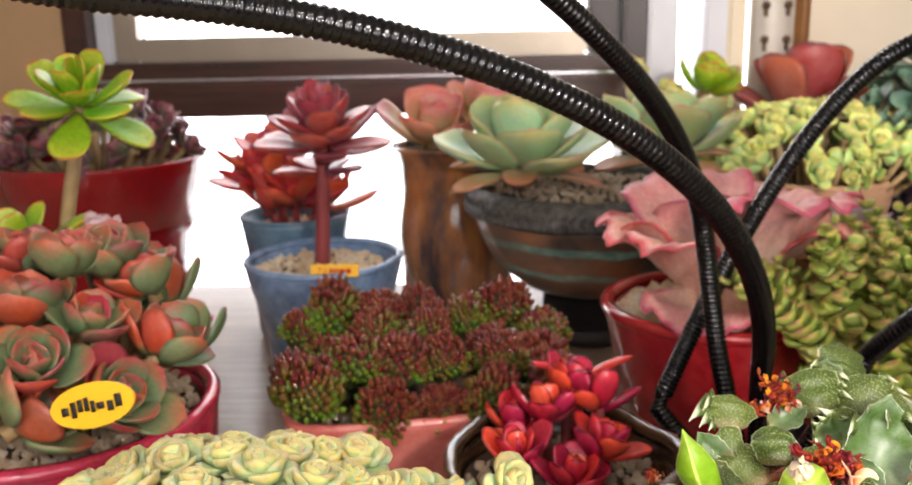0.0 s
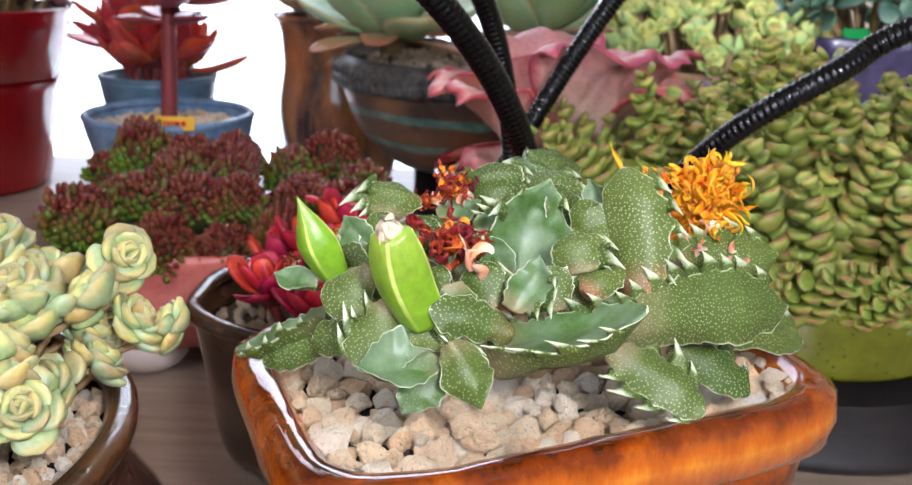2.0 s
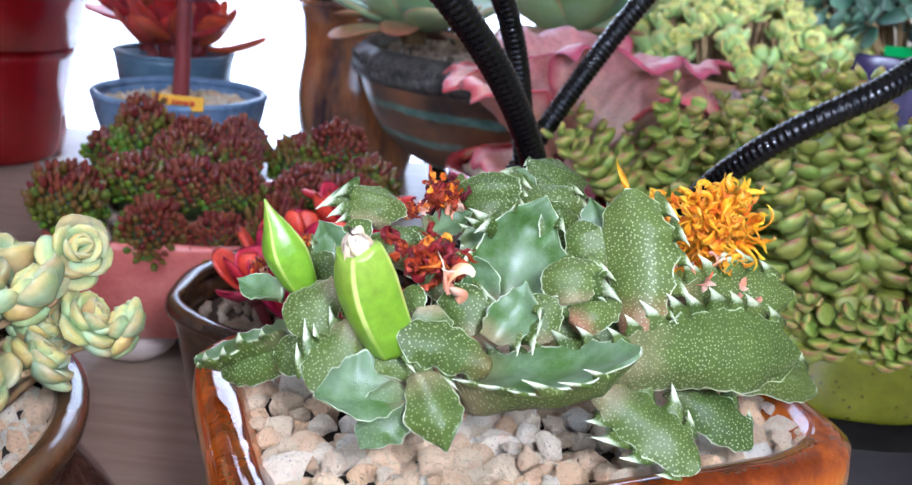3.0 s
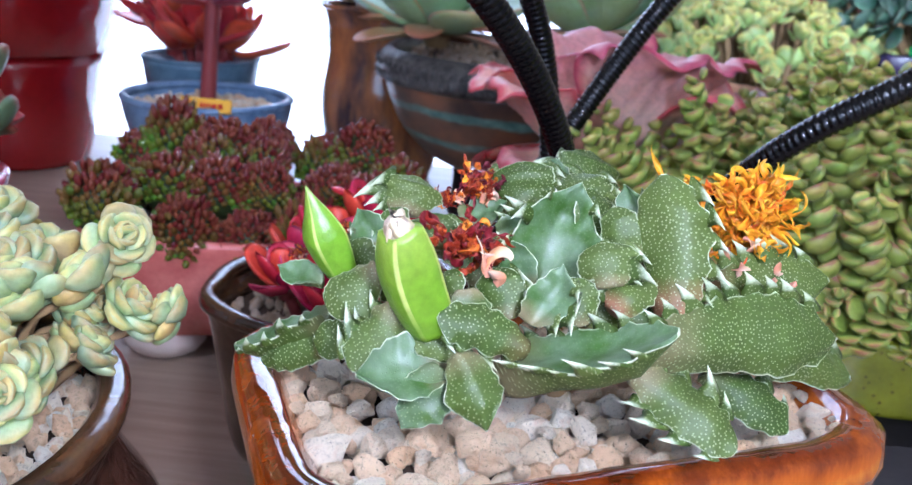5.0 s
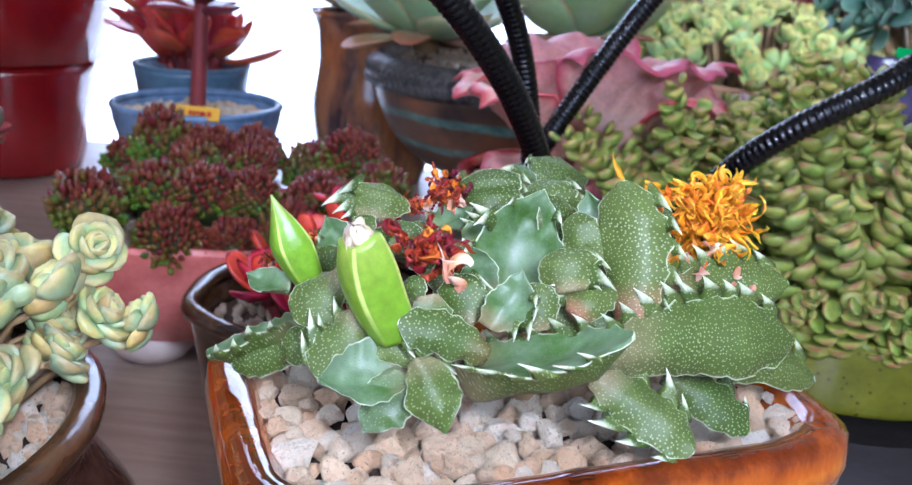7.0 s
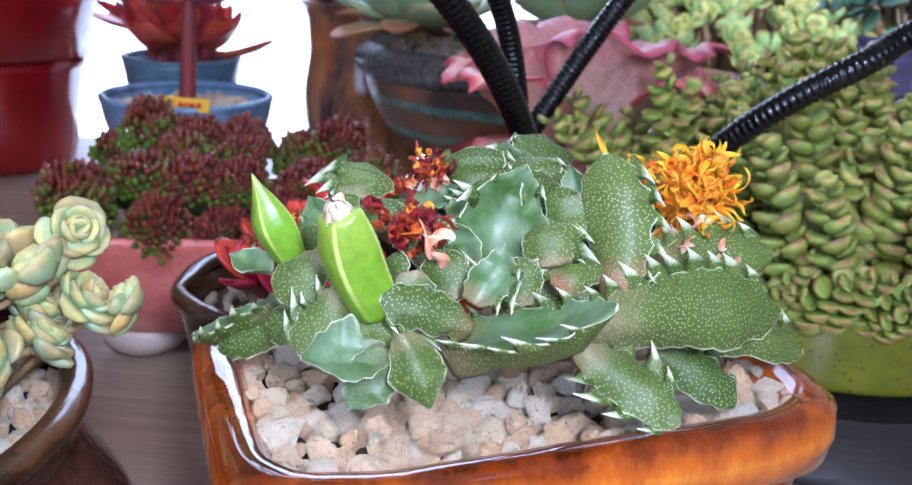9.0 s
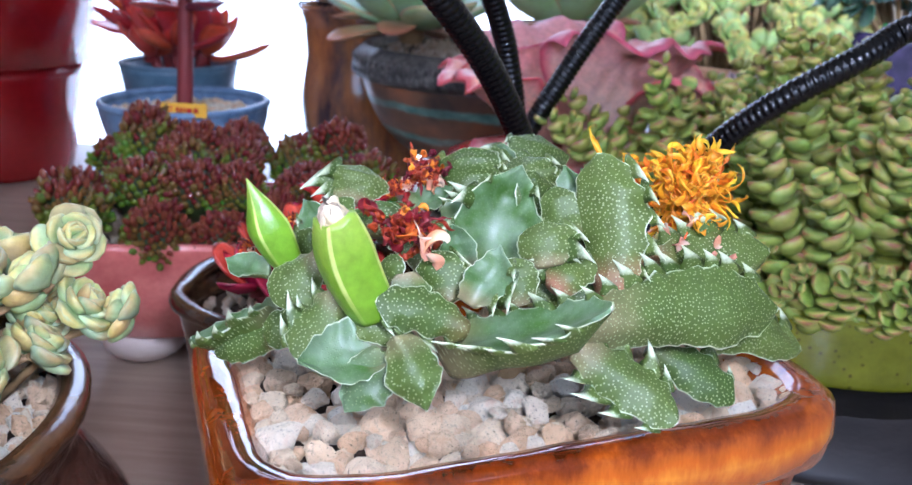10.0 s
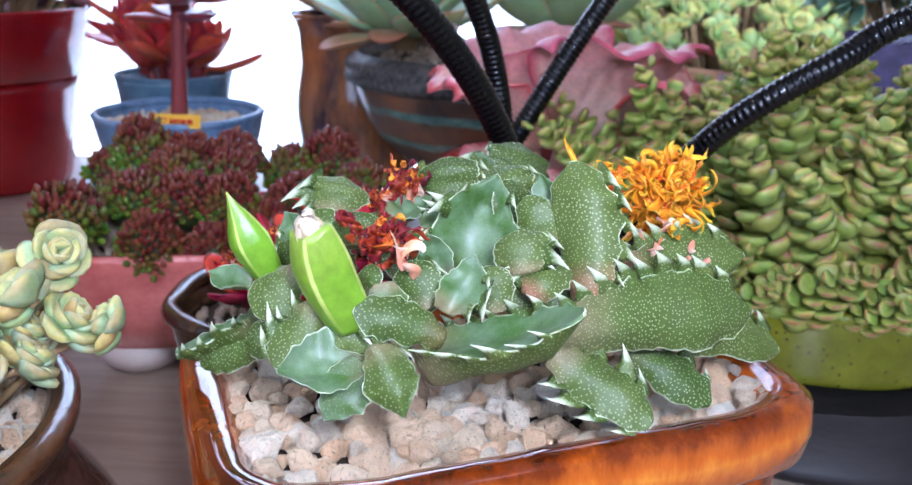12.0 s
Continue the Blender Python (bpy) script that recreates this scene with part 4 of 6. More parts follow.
def orange_flower(base, centre):
    base, centre = Vector(base), Vector(centre)
    rngf = random.Random(21)
    v, f, u, e = [], [], [], []
    for k in range(300):
        d = Vector((rngf.gauss(0, 1), rngf.gauss(-0.3, 0.7), rngf.gauss(0.1, 1.0)))
        d.normalize()
        st = centre + Vector((d.x * 0.0072 + 0.001, d.y * 0.004, d.z * 0.0080)) * rngf.uniform(0, 1.0)
        ribbon(v, f, u, e, st, d * 0.8 + Vector((rngf.gauss(0.1, 0.7), rngf.gauss(0, 0.5), rngf.gauss(-0.1, 0.7))), rngf.uniform(0.004, 0.010), rngf.uniform(0.0007, 0.0015), rngf, 1.9, 12)
    for k in range(16):
        d = Vector((rngf.uniform(-0.8, 0.9), rngf.uniform(-0.4, 0.1), rngf.uniform(-0.3, 1.0))).normalized()
        ribbon(v, f, u, e, centre + Vector((d.x * 0.006, 0, d.z * 0.006)), d, rngf.uniform(0.006, 0.010), 0.0011, rngf, 1.0, 12)
    for k in range(26):
        st = centre + Vector((rngf.uniform(-0.0125, -0.006), rngf.uniform(-0.002, 0.001), rngf.uniform(0.0035, 0.0075)))
        ribbon(v, f, u, e, st, (rngf.gauss(-0.3, 1), -0.3, rngf.gauss(0.1, 0.5)), rngf.uniform(0.003, 0.006), 0.0010, rngf, 1.8, 9)
    ribbon(v, f, u, e, centre + Vector((-0.0165, 0, 0.006)), (-0.5, 0, 1), 0.009, 0.0010, random.Random(3), 1.2, 14)
    ob = part("flower", mesh_of("flower", v, f, {"u": u, "e": e}), M["orange"], tiger, "wilting orange flower of thin curled petals", TI)
    v, f, u, e = [], [], [], []
    for k in range(10):
        st = base.lerp(centre, rngf.uniform(-0.1, 0.6)) + Vector((rngf.gauss(0, 0.005), rngf.gauss(-0.004, 0.001), rngf.gauss(0, 0.002)))
        ribbon(v, f, u, e, st, (rngf.gauss(0, 1), -0.4, rngf.gauss(0, 0.7)), 0.004, 0.0011, rngf, 1.4)
    part("dry_petals", mesh_of("dry_petals", v, f, {"u": u, "e": e}), M["pinkdry"], ob, "dry pink outer petals")


tiger_leaf((0.1290, 0.2000, 0.0890), (0.1250, 0.2110, 0.1130), 0.0129, (-0.31, -0.90, 0.11), "r", -0.05, "back")
tiger_leaf((0.1330, 0.2070, 0.0920), (0.1600, 0.2170, 0.0940), 0.0101, (-0.01, -0.85, 0.34), "l", 0.0, "back")
tiger_leaf((0.1230, 0.1930, 0.0860), (0.1610, 0.2090, 0.0850), 0.0147, (-0.21, -0.90, 0.32), "l", 0.04, "back")
tiger_leaf((0.1450, 0.2120, 0.0770), (0.1730, 0.2280, 0.0690), 0.0095, (0.35, -0.80, 0.69), "l", 0.06, "back")
tiger_leaf((0.1220, 0.1920, 0.0820), (0.1400, 0.1860, 0.0720), 0.0093, (0.36, -0.80, 0.47), "lr", 0.03, "back")
tiger_leaf((0.1370, 0.2060, 0.0770), (0.1540, 0.2030, 0.0680), 0.0081, (0.22, -0.75, 0.50), "l", 0.03, "back")
tiger_leaf((0.0980, 0.1910, 0.0830), (0.1270, 0.1840, 0.0940), 0.0140, (0.05, -0.08, 1.00), "lr", -0.06, "boat")
tiger_leaf((0.1170, 0.2000, 0.0940), (0.1150, 0.2040, 0.1010), 0.0100, (-0.05, -0.90, 0.21), "r", 0.0, "back")
tiger_leaf((0.1060, 0.2030, 0.0900), (0.1110, 0.2150, 0.1090), 0.0174, (0.11, -0.85, 0.57), "lr", 0.05, "in")
tiger_leaf((0.1150, 0.2130, 0.0950), (0.1130, 0.2190, 0.1070), 0.0087, (0.60, -0.80, 0.59), "r", 0.0, "back")
tiger_leaf((0.1020, 0.1980, 0.0930), (0.0990, 0.2000, 0.1010), 0.0064, (-0.05, -0.85, 0.37), "", 0.0, "in")
tiger_leaf((0.1000, 0.1930, 0.0890), (0.0960, 0.1960, 0.0970), 0.0077, (-0.21, -0.85, 0.59), "r", 0.0, "back")
tiger_leaf((0.1030, 0.1880, 0.0910), (0.1080, 0.1930, 0.1000), 0.0080, (0.02, -0.75, 0.80), "r", -0.12, "in")
tiger_leaf((0.1030, 0.1880, 0.0860), (0.0880, 0.1840, 0.0920), 0.0077, (0.23, -0.75, 0.45), "l", -0.04, "back")
tiger_leaf((0.0910, 0.1840, 0.0840), (0.0760, 0.1780, 0.0830), 0.0122, (-0.05, -0.70, 0.84), "", 0.0, "in")
tiger_leaf((0.0900, 0.1830, 0.0830), (0.0840, 0.1780, 0.0740), 0.0099, (-0.10, -0.85, 0.35), "", 0.0, "smooth")
tiger_leaf((0.0920, 0.1820, 0.0860), (0.0980, 0.1750, 0.0770), 0.0095, (0.13, -0.85, 0.25), "", 0.05, "keel")
tiger_leaf((0.0800, 0.1910, 0.0900), (0.0750, 0.1820, 0.0810), 0.0087, (-0.04, -0.85, 0.63), "r", 0.06, "back")
tiger_leaf((0.0760, 0.1970, 0.0940), (0.0690, 0.1910, 0.0870), 0.0096, (-0.27, -0.80, 0.42), "", 0.0, "back")
tiger_leaf((0.0650, 0.2050, 0.0820), (0.0450, 0.2120, 0.0690), 0.0095, (-0.10, -0.12, 1.00), "l", 0.0, "boat")
tiger_leaf((0.0680, 0.2030, 0.0770), (0.0520, 0.2070, 0.0690), 0.0072, (0.05, -0.80, 0.56), "", 0.0, "back")
tiger_leaf((0.0640, 0.2030, 0.0890), (0.0550, 0.2070, 0.0890), 0.0058, (0.09, -0.70, 0.90), "", 0.0, "in")
tiger_leaf((0.0750, 0.2130, 0.0930), (0.0680, 0.2170, 0.0990), 0.0074, (-0.40, -0.70, 0.59), "l", 0.1, "in")
tiger_leaf((0.0790, 0.2150, 0.0930), (0.0740, 0.2190, 0.0990), 0.0066, (-0.24, -0.70, 0.59), "l", 0.1, "back")
tiger_leaf((0.0760, 0.2050, 0.0900), (0.0690, 0.2090, 0.0950), 0.0063, (-0.60, -0.70, 0.52), "l", 0.1, "back")
tiger_leaf((0.0770, 0.2220, 0.0970), (0.0780, 0.2270, 0.1040), 0.0114, (0.09, -0.90, 0.17), "l", 0.0, "back")
tiger_leaf((0.0840, 0.2080, 0.0950), (0.0840, 0.2120, 0.1010), 0.0092, (-0.27, -0.85, 0.59), "", 0.0, "back")
tiger_leaf((0.1010, 0.2300, 0.0970), (0.0990, 0.2360, 0.1070), 0.0133, (-0.13, -0.90, 0.39), "lr", 0.0, "back")
tiger_leaf((0.1060, 0.2370, 0.0970), (0.1070, 0.2430, 0.1070), 0.0120, (-0.21, -0.80, 0.52), "l", 0.05, "in")
tiger_leaf((0.1150, 0.2460, 0.0950), (0.1140, 0.2570, 0.1060), 0.0160, (0.45, -0.90, 0.26), "l", -0.03, "back")
tiger_leaf((0.1230, 0.2090, 0.0940), (0.1190, 0.2170, 0.1090), 0.0094, (-0.64, -0.70, 0.37), "r", -0.06, "in")
tiger_leaf((0.1210, 0.2060, 0.0970), (0.1170, 0.2110, 0.1060), 0.0071, (-0.22, -0.80, 0.40), "", 0.0, "back")
tiger_leaf((0.0880, 0.2250, 0.0970), (0.0970, 0.2290, 0.1000), 0.0076, (-0.07, -0.60, 0.96), "", 0.0, "in")
tiger_leaf((0.0960, 0.2160, 0.0970), (0.1060, 0.2180, 0.1000), 0.0082, (-0.09, -0.65, 0.85), "l", 0.0, "in")
tiger_leaf((0.0930, 0.1870, 0.0840), (0.0840, 0.1860, 0.0870), 0.0050, (0.14, -0.80, 0.41), "", 0.0, "back")
tiger_leaf((0.0900, 0.1930, 0.0910), (0.0890, 0.1960, 0.0960), 0.0046, (-0.46, -0.80, 0.38), "", 0.0, "back")
tiger_leaf((0.0920, 0.1920, 0.0940), (0.0940, 0.1880, 0.0880), 0.0071, (0.16, -0.80, 0.69), "", 0.0, "smooth")
tiger_leaf((0.1120, 0.1960, 0.0880), (0.1100, 0.1980, 0.0960), 0.0082, (-0.06, -0.85, 0.43), "", 0.0, "back")
tiger_leaf((0.1180, 0.1980, 0.0900), (0.1240, 0.2040, 0.0960), 0.0080, (-0.09, -0.85, 0.50), "l", 0.0, "back")
tiger_leaf((0.0820, 0.2000, 0.0870), (0.0790, 0.2040, 0.0920), 0.0109, (-0.47, -0.85, 0.63), "", 0.0, "back")
tiger_leaf((0.0960, 0.2060, 0.0900), (0.0910, 0.2120, 0.0970), 0.0114, (0.14, -0.85, 0.78), "", 0.0, "back")
tiger_leaf((0.1060, 0.2180, 0.0920), (0.1010, 0.2240, 0.1010), 0.0131, (0.14, -0.85, 0.78), "l", 0.0, "back")
tiger_leaf((0.1140, 0.2260, 0.0950), (0.1100, 0.2340, 0.1060), 0.0137, (-0.29, -0.85, 0.41), "r", 0.0, "back")
tiger_leaf((0.1420, 0.2140, 0.0860), (0.1540, 0.2240, 0.0910), 0.0094, (0.38, -0.80, 0.68), "l", 0.0, "back")
tiger_leaf((0.0820, 0.2100, 0.0880), (0.0740, 0.2160, 0.0940), 0.0109, (-0.25, -0.80, 0.77), "l", 0.0, "back")
tiger_leaf((0.1230, 0.2120, 0.0890), (0.1200, 0.2160, 0.0980), 0.0110, (0.07, -0.80, 0.70), "", 0.0, "back")
tiger_leaf((0.0750, 0.1970, 0.0800), (0.0640, 0.2000, 0.0780), 0.0071, (-0.22, -0.80, 0.46), "", 0.0, "back")
tiger_leaf((0.1140, 0.2030, 0.0830), (0.1170, 0.2050, 0.0910), 0.0111, (0.05, -0.8, 0.5), "", 0.0, "back")
tiger_leaf((0.1060, 0.2030, 0.0840), (0.1070, 0.2060, 0.0900), 0.0111, (0.05, -0.8, 0.5), "", 0.0, "back")
tiger_leaf((0.1260, 0.2060, 0.0830), (0.1290, 0.2100, 0.0920), 0.0113, (0.05, -0.8, 0.5), "", 0.0, "back")
tiger_leaf((0.1210, 0.2030, 0.0820), (0.1240, 0.2050, 0.0900), 0.0101, (0.05, -0.8, 0.5), "", 0.0, "back")
tiger_leaf((0.0940, 0.2030, 0.0840), (0.0980, 0.2070, 0.0900), 0.0101, (0.05, -0.8, 0.5), "", 0.0, "back")
tiger_leaf((0.1420, 0.2220, 0.0800), (0.1440, 0.2260, 0.0890), 0.0125, (0.05, -0.8, 0.5), "r", 0.0, "back")
tiger_leaf((0.1090, 0.2400, 0.1010), (0.1110, 0.2460, 0.1050), 0.0100, (0.05, -0.8, 0.5), "l", 0.0, "back")
tiger_leaf((0.0860, 0.2160, 0.0910), (0.0870, 0.2220, 0.0980), 0.0099, (0.05, -0.8, 0.5), "", 0.0, "back")
flower_bud((0.0680, 0.2040, 0.0900), (0.0620, 0.2020, 0.1070), 0.0082, False)
flower_bud((0.0870, 0.1880, 0.0880), (0.0810, 0.1840, 0.1070), 0.0104, True)
withered_flower((0.0940, 0.1940, 0.0970), (0.0910, 0.1980, 0.1020), 0.0068)
withered_flower((0.0910, 0.2280, 0.1010), (0.0910, 0.2320, 0.1040), 0.0052)
withered_flower((0.0580, 0.2130, 0.0890), (0.0570, 0.2140, 0.0900), 0.0022)
withered_flower((0.0670, 0.2160, 0.0940), (0.0660, 0.2170, 0.0950), 0.0022)
withered_flower((0.0870, 0.2290, 0.1000), (0.0830, 0.2290, 0.0990), 0.0030)
orange_flower((0.1420, 0.2140, 0.0960), (0.1430, 0.2190, 0.1040))


# ---- gooseneck lamp ----
lamp = thing("gooseneck_lamp", (0.125, 0.35, TABLE), "black clip lamp with four ribbed metal goosenecks", "lamp")
LI = Matrix.Translation((-0.125, -0.35, -TABLE))
bm = bmesh.new()
bmesh.ops.create_cone(bm, cap_ends=True, segments=32, radius1=0.024, radius2=0.02, depth=0.02, matrix=Matrix.Translation((0, 0, 0.01)))
part("lamp_base", bm, M["lamphead"], lamp)


def ribbed(points, radius, pitch):
    """A gooseneck: a tube whose radius swells with each coil of its winding."""
    pts = [Vector(p) for p in points]
    lens = [0.0]
    for a, b in zip(pts, pts[1:]):
        lens.append(lens[-1] + (b - a).length)
    total = lens[-1]
    steps = int(total / pitch * 5)
    verts, faces = [], []
    n = 14
    j = 0
    ref = Vector((0.2, 1, 0.1)).normalized()
    for i in range(steps + 1):
        d = total * i / steps
        while j < len(lens) - 2 and lens[j + 1] < d:
            j += 1
        t = (d - lens[j]) / max(lens[j + 1] - lens[j], 1e-6)
        p = pts[j].lerp(pts[j + 1], t)
        a0, a1 = pts[max(j - 1, 0)], pts[min(j + 2, len(pts) - 1)]
        w = (a1 - a0).normalized()
        x = w.cross(ref).normalized()
        y = w.cross(x)
        for k in range(n):
            a = 6.28318 * k / n
            rr = radius * (0.82 + 0.18 * abs(math.cos(math.pi * d / pitch + a / 2)) ** 0.6)
            verts.append(tuple(p + (x * math.cos(a) + y * math.sin(a)) * rr))
    for i in range(steps):
        for k in range(n):
            faces.append((i * n + k, i * n + (k + 1) % n, (i + 1) * n + (k + 1) % n, (i + 1) * n + k))
    faces += [tuple(reversed(range(n))), tuple(range(steps * n, steps * n + n))]
    return mesh_of("gooseneck", verts, faces)


def neck(near, far, aim, watts, narrow=0, radius=0.0041):
    """A gooseneck of two curves, and the lamp head, out of view, at its end."""
    root = Vector((0.125, 0.352, TABLE + 0.012))
    pts = [root, root.lerp(Vector(near[0]), 0.5)] + bezier(near, 40) + bezier(far, 30)[1:]
    part("gooseneck", ribbed(pts, radius, 0.0021), M["neck"], lamp, "black ribbed gooseneck", LI)
    end = Vector(pts[-1])
    m = look(end, aim)
    bm = bmesh.new()
    bmesh.ops.create_cone(bm, cap_ends=True, segments=28, radius1=0.026, radius2=0.012, depth=0.05, matrix=Matrix.Translation((0, 0, 0.0)))
    head = part("lamp_head", bm, M["lamphead"], lamp, "black lamp housing", LI @ m)
    bm = bmesh.new()
    bmesh.ops.create_cone(bm, cap_ends=True, segments=28, radius1=0.022, radius2=0.022, depth=0.002, matrix=Matrix.Translation((0, 0, -0.0265)))
    part("lens", bm, M["led"], head, "lit round lens")
    li = new("lamp_light", bpy.data.lights.new("lamp_light", "SPOT" if narrow else "AREA"))
    if narrow:
        li.data.spot_size, li.data.spot_blend, li.data.shadow_soft_size = radians(narrow), 0.6, 0.02
    else:
        li.data.shape, li.data.size = "DISK", 0.04
    li.data.energy, li.data.color = watts, (1, 0.98, 0.95)
    li.matrix_world = m @ Matrix.Translation((0, 0, -0.03))


neck([(0.117, 0.329, 0.069), (0.102, 0.260, 0.162), (0.018, 0.228, 0.194), (-0.057, 0.211, 0.201)], [(-0.057, 0.211, 0.201), (-0.13, 0.194, 0.208), (-0.22, 0.10, 0.28), (-0.16, -0.04, 0.31)], (0.05, 0.3, 0.03), 0.3)
neck([(0.112, 0.367, 0.058), (0.105, 0.392, 0.119), (0.105, 0.350, 0.149), (0.038, 0.305, 0.203)], [(0.038, 0.305, 0.203), (-0.03, 0.26, 0.257), (-0.12, 0.10, 0.36), (-0.02, 0.02, 0.37)], (0.05, 0.4, 0.03), 0.3)
# Strong narrow spot added at this unseen head to brighten the far wall.
neck([(0.088, 0.369, 0.037), (0.124, 0.405, 0.100), (0.166, 0.412, 0.175), (0.194, 0.390, 0.184)], [(0.194, 0.390, 0.184), (0.225, 0.366, 0.194), (0.36, 0.16, 0.26), (0.30, 0.02, 0.33)], (0.38, 0.95, 0.16), 14.0, 40)
neck([(0.159, 0.341, 0.069), (0.173, 0.310, 0.110), (0.199, 0.307, 0.117), (0.214, 0.319, 0.127)], [(0.214, 0.319, 0.127), (0.24, 0.338, 0.143), (0.38, 0.15, 0.22), (0.17, -0.05, 0.25)], (0.10, 0.22, 0.05), 1.12)

# ---- pale sedum in the mottled pot ----
D = (-0.040, 0.192, TABLE)
pot("round_plant_pot", (D[0] + 0.004, D[1] - 0.002, TABLE), [(0.046, 0.0), (0.056, 0.006), (0.068, 0.022), (0.070, 0.038), (0.062, 0.054), (0.0575, 0.062), (0.0595, 0.071), (0.0615, 0.075)], M["mottle"], "dark brown mottled glazed pot with a waisted neck", 0.006, 0.012, rim_mat=M["wavy"])
grit("gravel", (D[0] + 0.004, D[1] - 0.002, 0.051), 0.057, 0.057, 1500, 0.0032, M["stone"], "tan gravel under the pale sedum", 3, 0.004)
pale_plant = thing("pale_sedum", (D[0], D[1], 0.05), "pale yellow-green sedum with crowded peach-tipped rosettes", "succulent")
pale_leaves = [leaf_mesh(M["pale"], L=0.0092, W=0.0096, T=0.0046, a=0.85, b=0.54, curl=c, cup=0.12, nu=9, nv=8, point=0.9) for c in (0.15, 0.35, 0.6)]
rng = random.Random(5)
spots = [(0.064, 0.014, 0.026, 1.15), (0.074, 0.018, 0.025, 1.0), (0.062, 0.008, 0.034, 1.2), (0.062, 0.018, 0.040, 1.1), (0.052, 0.0, 0.034, 1.15), (0.050, -0.012, 0.030, 1.2), (0.055, 0.012, 0.022, 1.1), (0.048, -0.022, 0.022, 1.1), (0.057, -0.004, 0.021, 1.1), (0.050, 0.02, 0.032, 1.2)]
for x, y, z, tx, ty in mound(140, 0.064, 0.064, 0.037, rng, 0.0):
    if x > 0.02 and z < 0.012:
        continue
    spots.append((x, y, z + 0.007, rng.uniform(0.85, 1.45)))
for i, (x, y, z, k) in enumerate(spots):
    far = math.hypot(x, y) / 0.058
    tilt = (-math.degrees(math.atan2(y, 0.05)) * far * 0.9 + rng.uniform(-14, 14) + 8, math.degrees(math.atan2(x, 0.05)) * far * 0.9 + rng.uniform(-14, 14), rng.uniform(0, 360))
    rosette(pale_plant, (x, y, z), tilt, pale_leaves, 18, 0.0092, 0, 70, 0.5, i, 0.15, up=0.36, scale=0.74 * k)
    part("stem", tube([(x * 0.6, y * 0.6, 0.004), (x * 0.82, y * 0.82, z * 0.8), (x, y, z)], 0.0010, 6, 0.8), M["stem"], pale_plant)

# ---- salmon pot with jelly-bean sedum ----
C = (-0.012, 0.405, TABLE)
c_pot = thing("rectangular_plant_pot", C, "salmon pink glazed rectangular pot on pale feet", "plant pot", turn=12)
part("body", box_pot([(0.7, 0.014), (0.78, 0.015), (0.9, 0.034), (0.98, 0.050), (1.0, 0.055), (0.985, 0.0575), (0.94, 0.0575), (0.92, 0.054), (0.9, 0.042)], 0.064, 0.048, 0.055, 64, 5.0), M["pinkglaze"], c_pot)
for fx in (-0.032, 0.032):
    for fy in (-0.022, 0.022):
        bm = bmesh.new()
        bmesh.ops.create_uvsphere(bm, u_segments=16, v_segments=10, radius=1, matrix=Matrix.Translation((fx, fy, 0.010)) @ Matrix.Diagonal((0.017, 0.014, 0.010, 1)))
        part("foot", bm, M["foot"], c_pot, "pale rounded foot")
grit("gravel", (C[0], C[1], 0.031), 0.056, 0.042, 520, 0.0028, M["stone2"], "tan gravel round the jelly-bean sedum", 4, 0.0, 12, True)
bean_plant = thing("jelly_bean_sedum", (C[0], C[1], 0.031), "dark red and green jelly-bean sedum in a dense mat", "succulent", turn=12)


def bean_data():
    bm = bmesh.new()
    bmesh.ops.create_icosphere(bm, subdivisions=1, radius=1)
    bm.verts.index_update()
    out = [v.co.copy() for v in bm.verts], [tuple(v.index for v in f.verts) for f in bm.faces]
    bm.free()
    return out


BEAN = bean_data()


def bean_mesh(u):
    me = mesh_of("bean", [tuple(v) for v in BEAN[0]], BEAN[1], {"u": [u] * len(BEAN[0]), "e": [0.0] * len(BEAN[0])})
    me.materials.append(M["bean"])
    return me


BEANS = [bean_mesh(u) for u in (0.05, 0.25, 0.4, 0.55, 0.7)]


def bean_frames(rngb, n, r, shift=0.0):
    """Poses and ripeness of the beans on one domed head."""
    out = []
    for i in range(n):
        q = 1 - 1.35 * (i + 0.5) / n
        a = i * GOLD
        w = math.sqrt(max(0, 1 - q * q))
        d = Vector((w * math.cos(a), w * math.sin(a), q))
        k = rngb.uniform(0.85, 1.15)
        m = frame_to(d + Vector((0, 0, 0.4)), (0, 0, 1), d * r * rngb.uniform(0.78, 1.14)) @ Matrix.Diagonal((0.0023 * k, 0.0014 * k, 0.0014 * k, 1))
        ripe = q * 2.8 + 1.6 + rngb.gauss(0, 0.7) + shift + 0.9
        out.append((m, min(4, max(0, int(round(ripe))))))
    return out


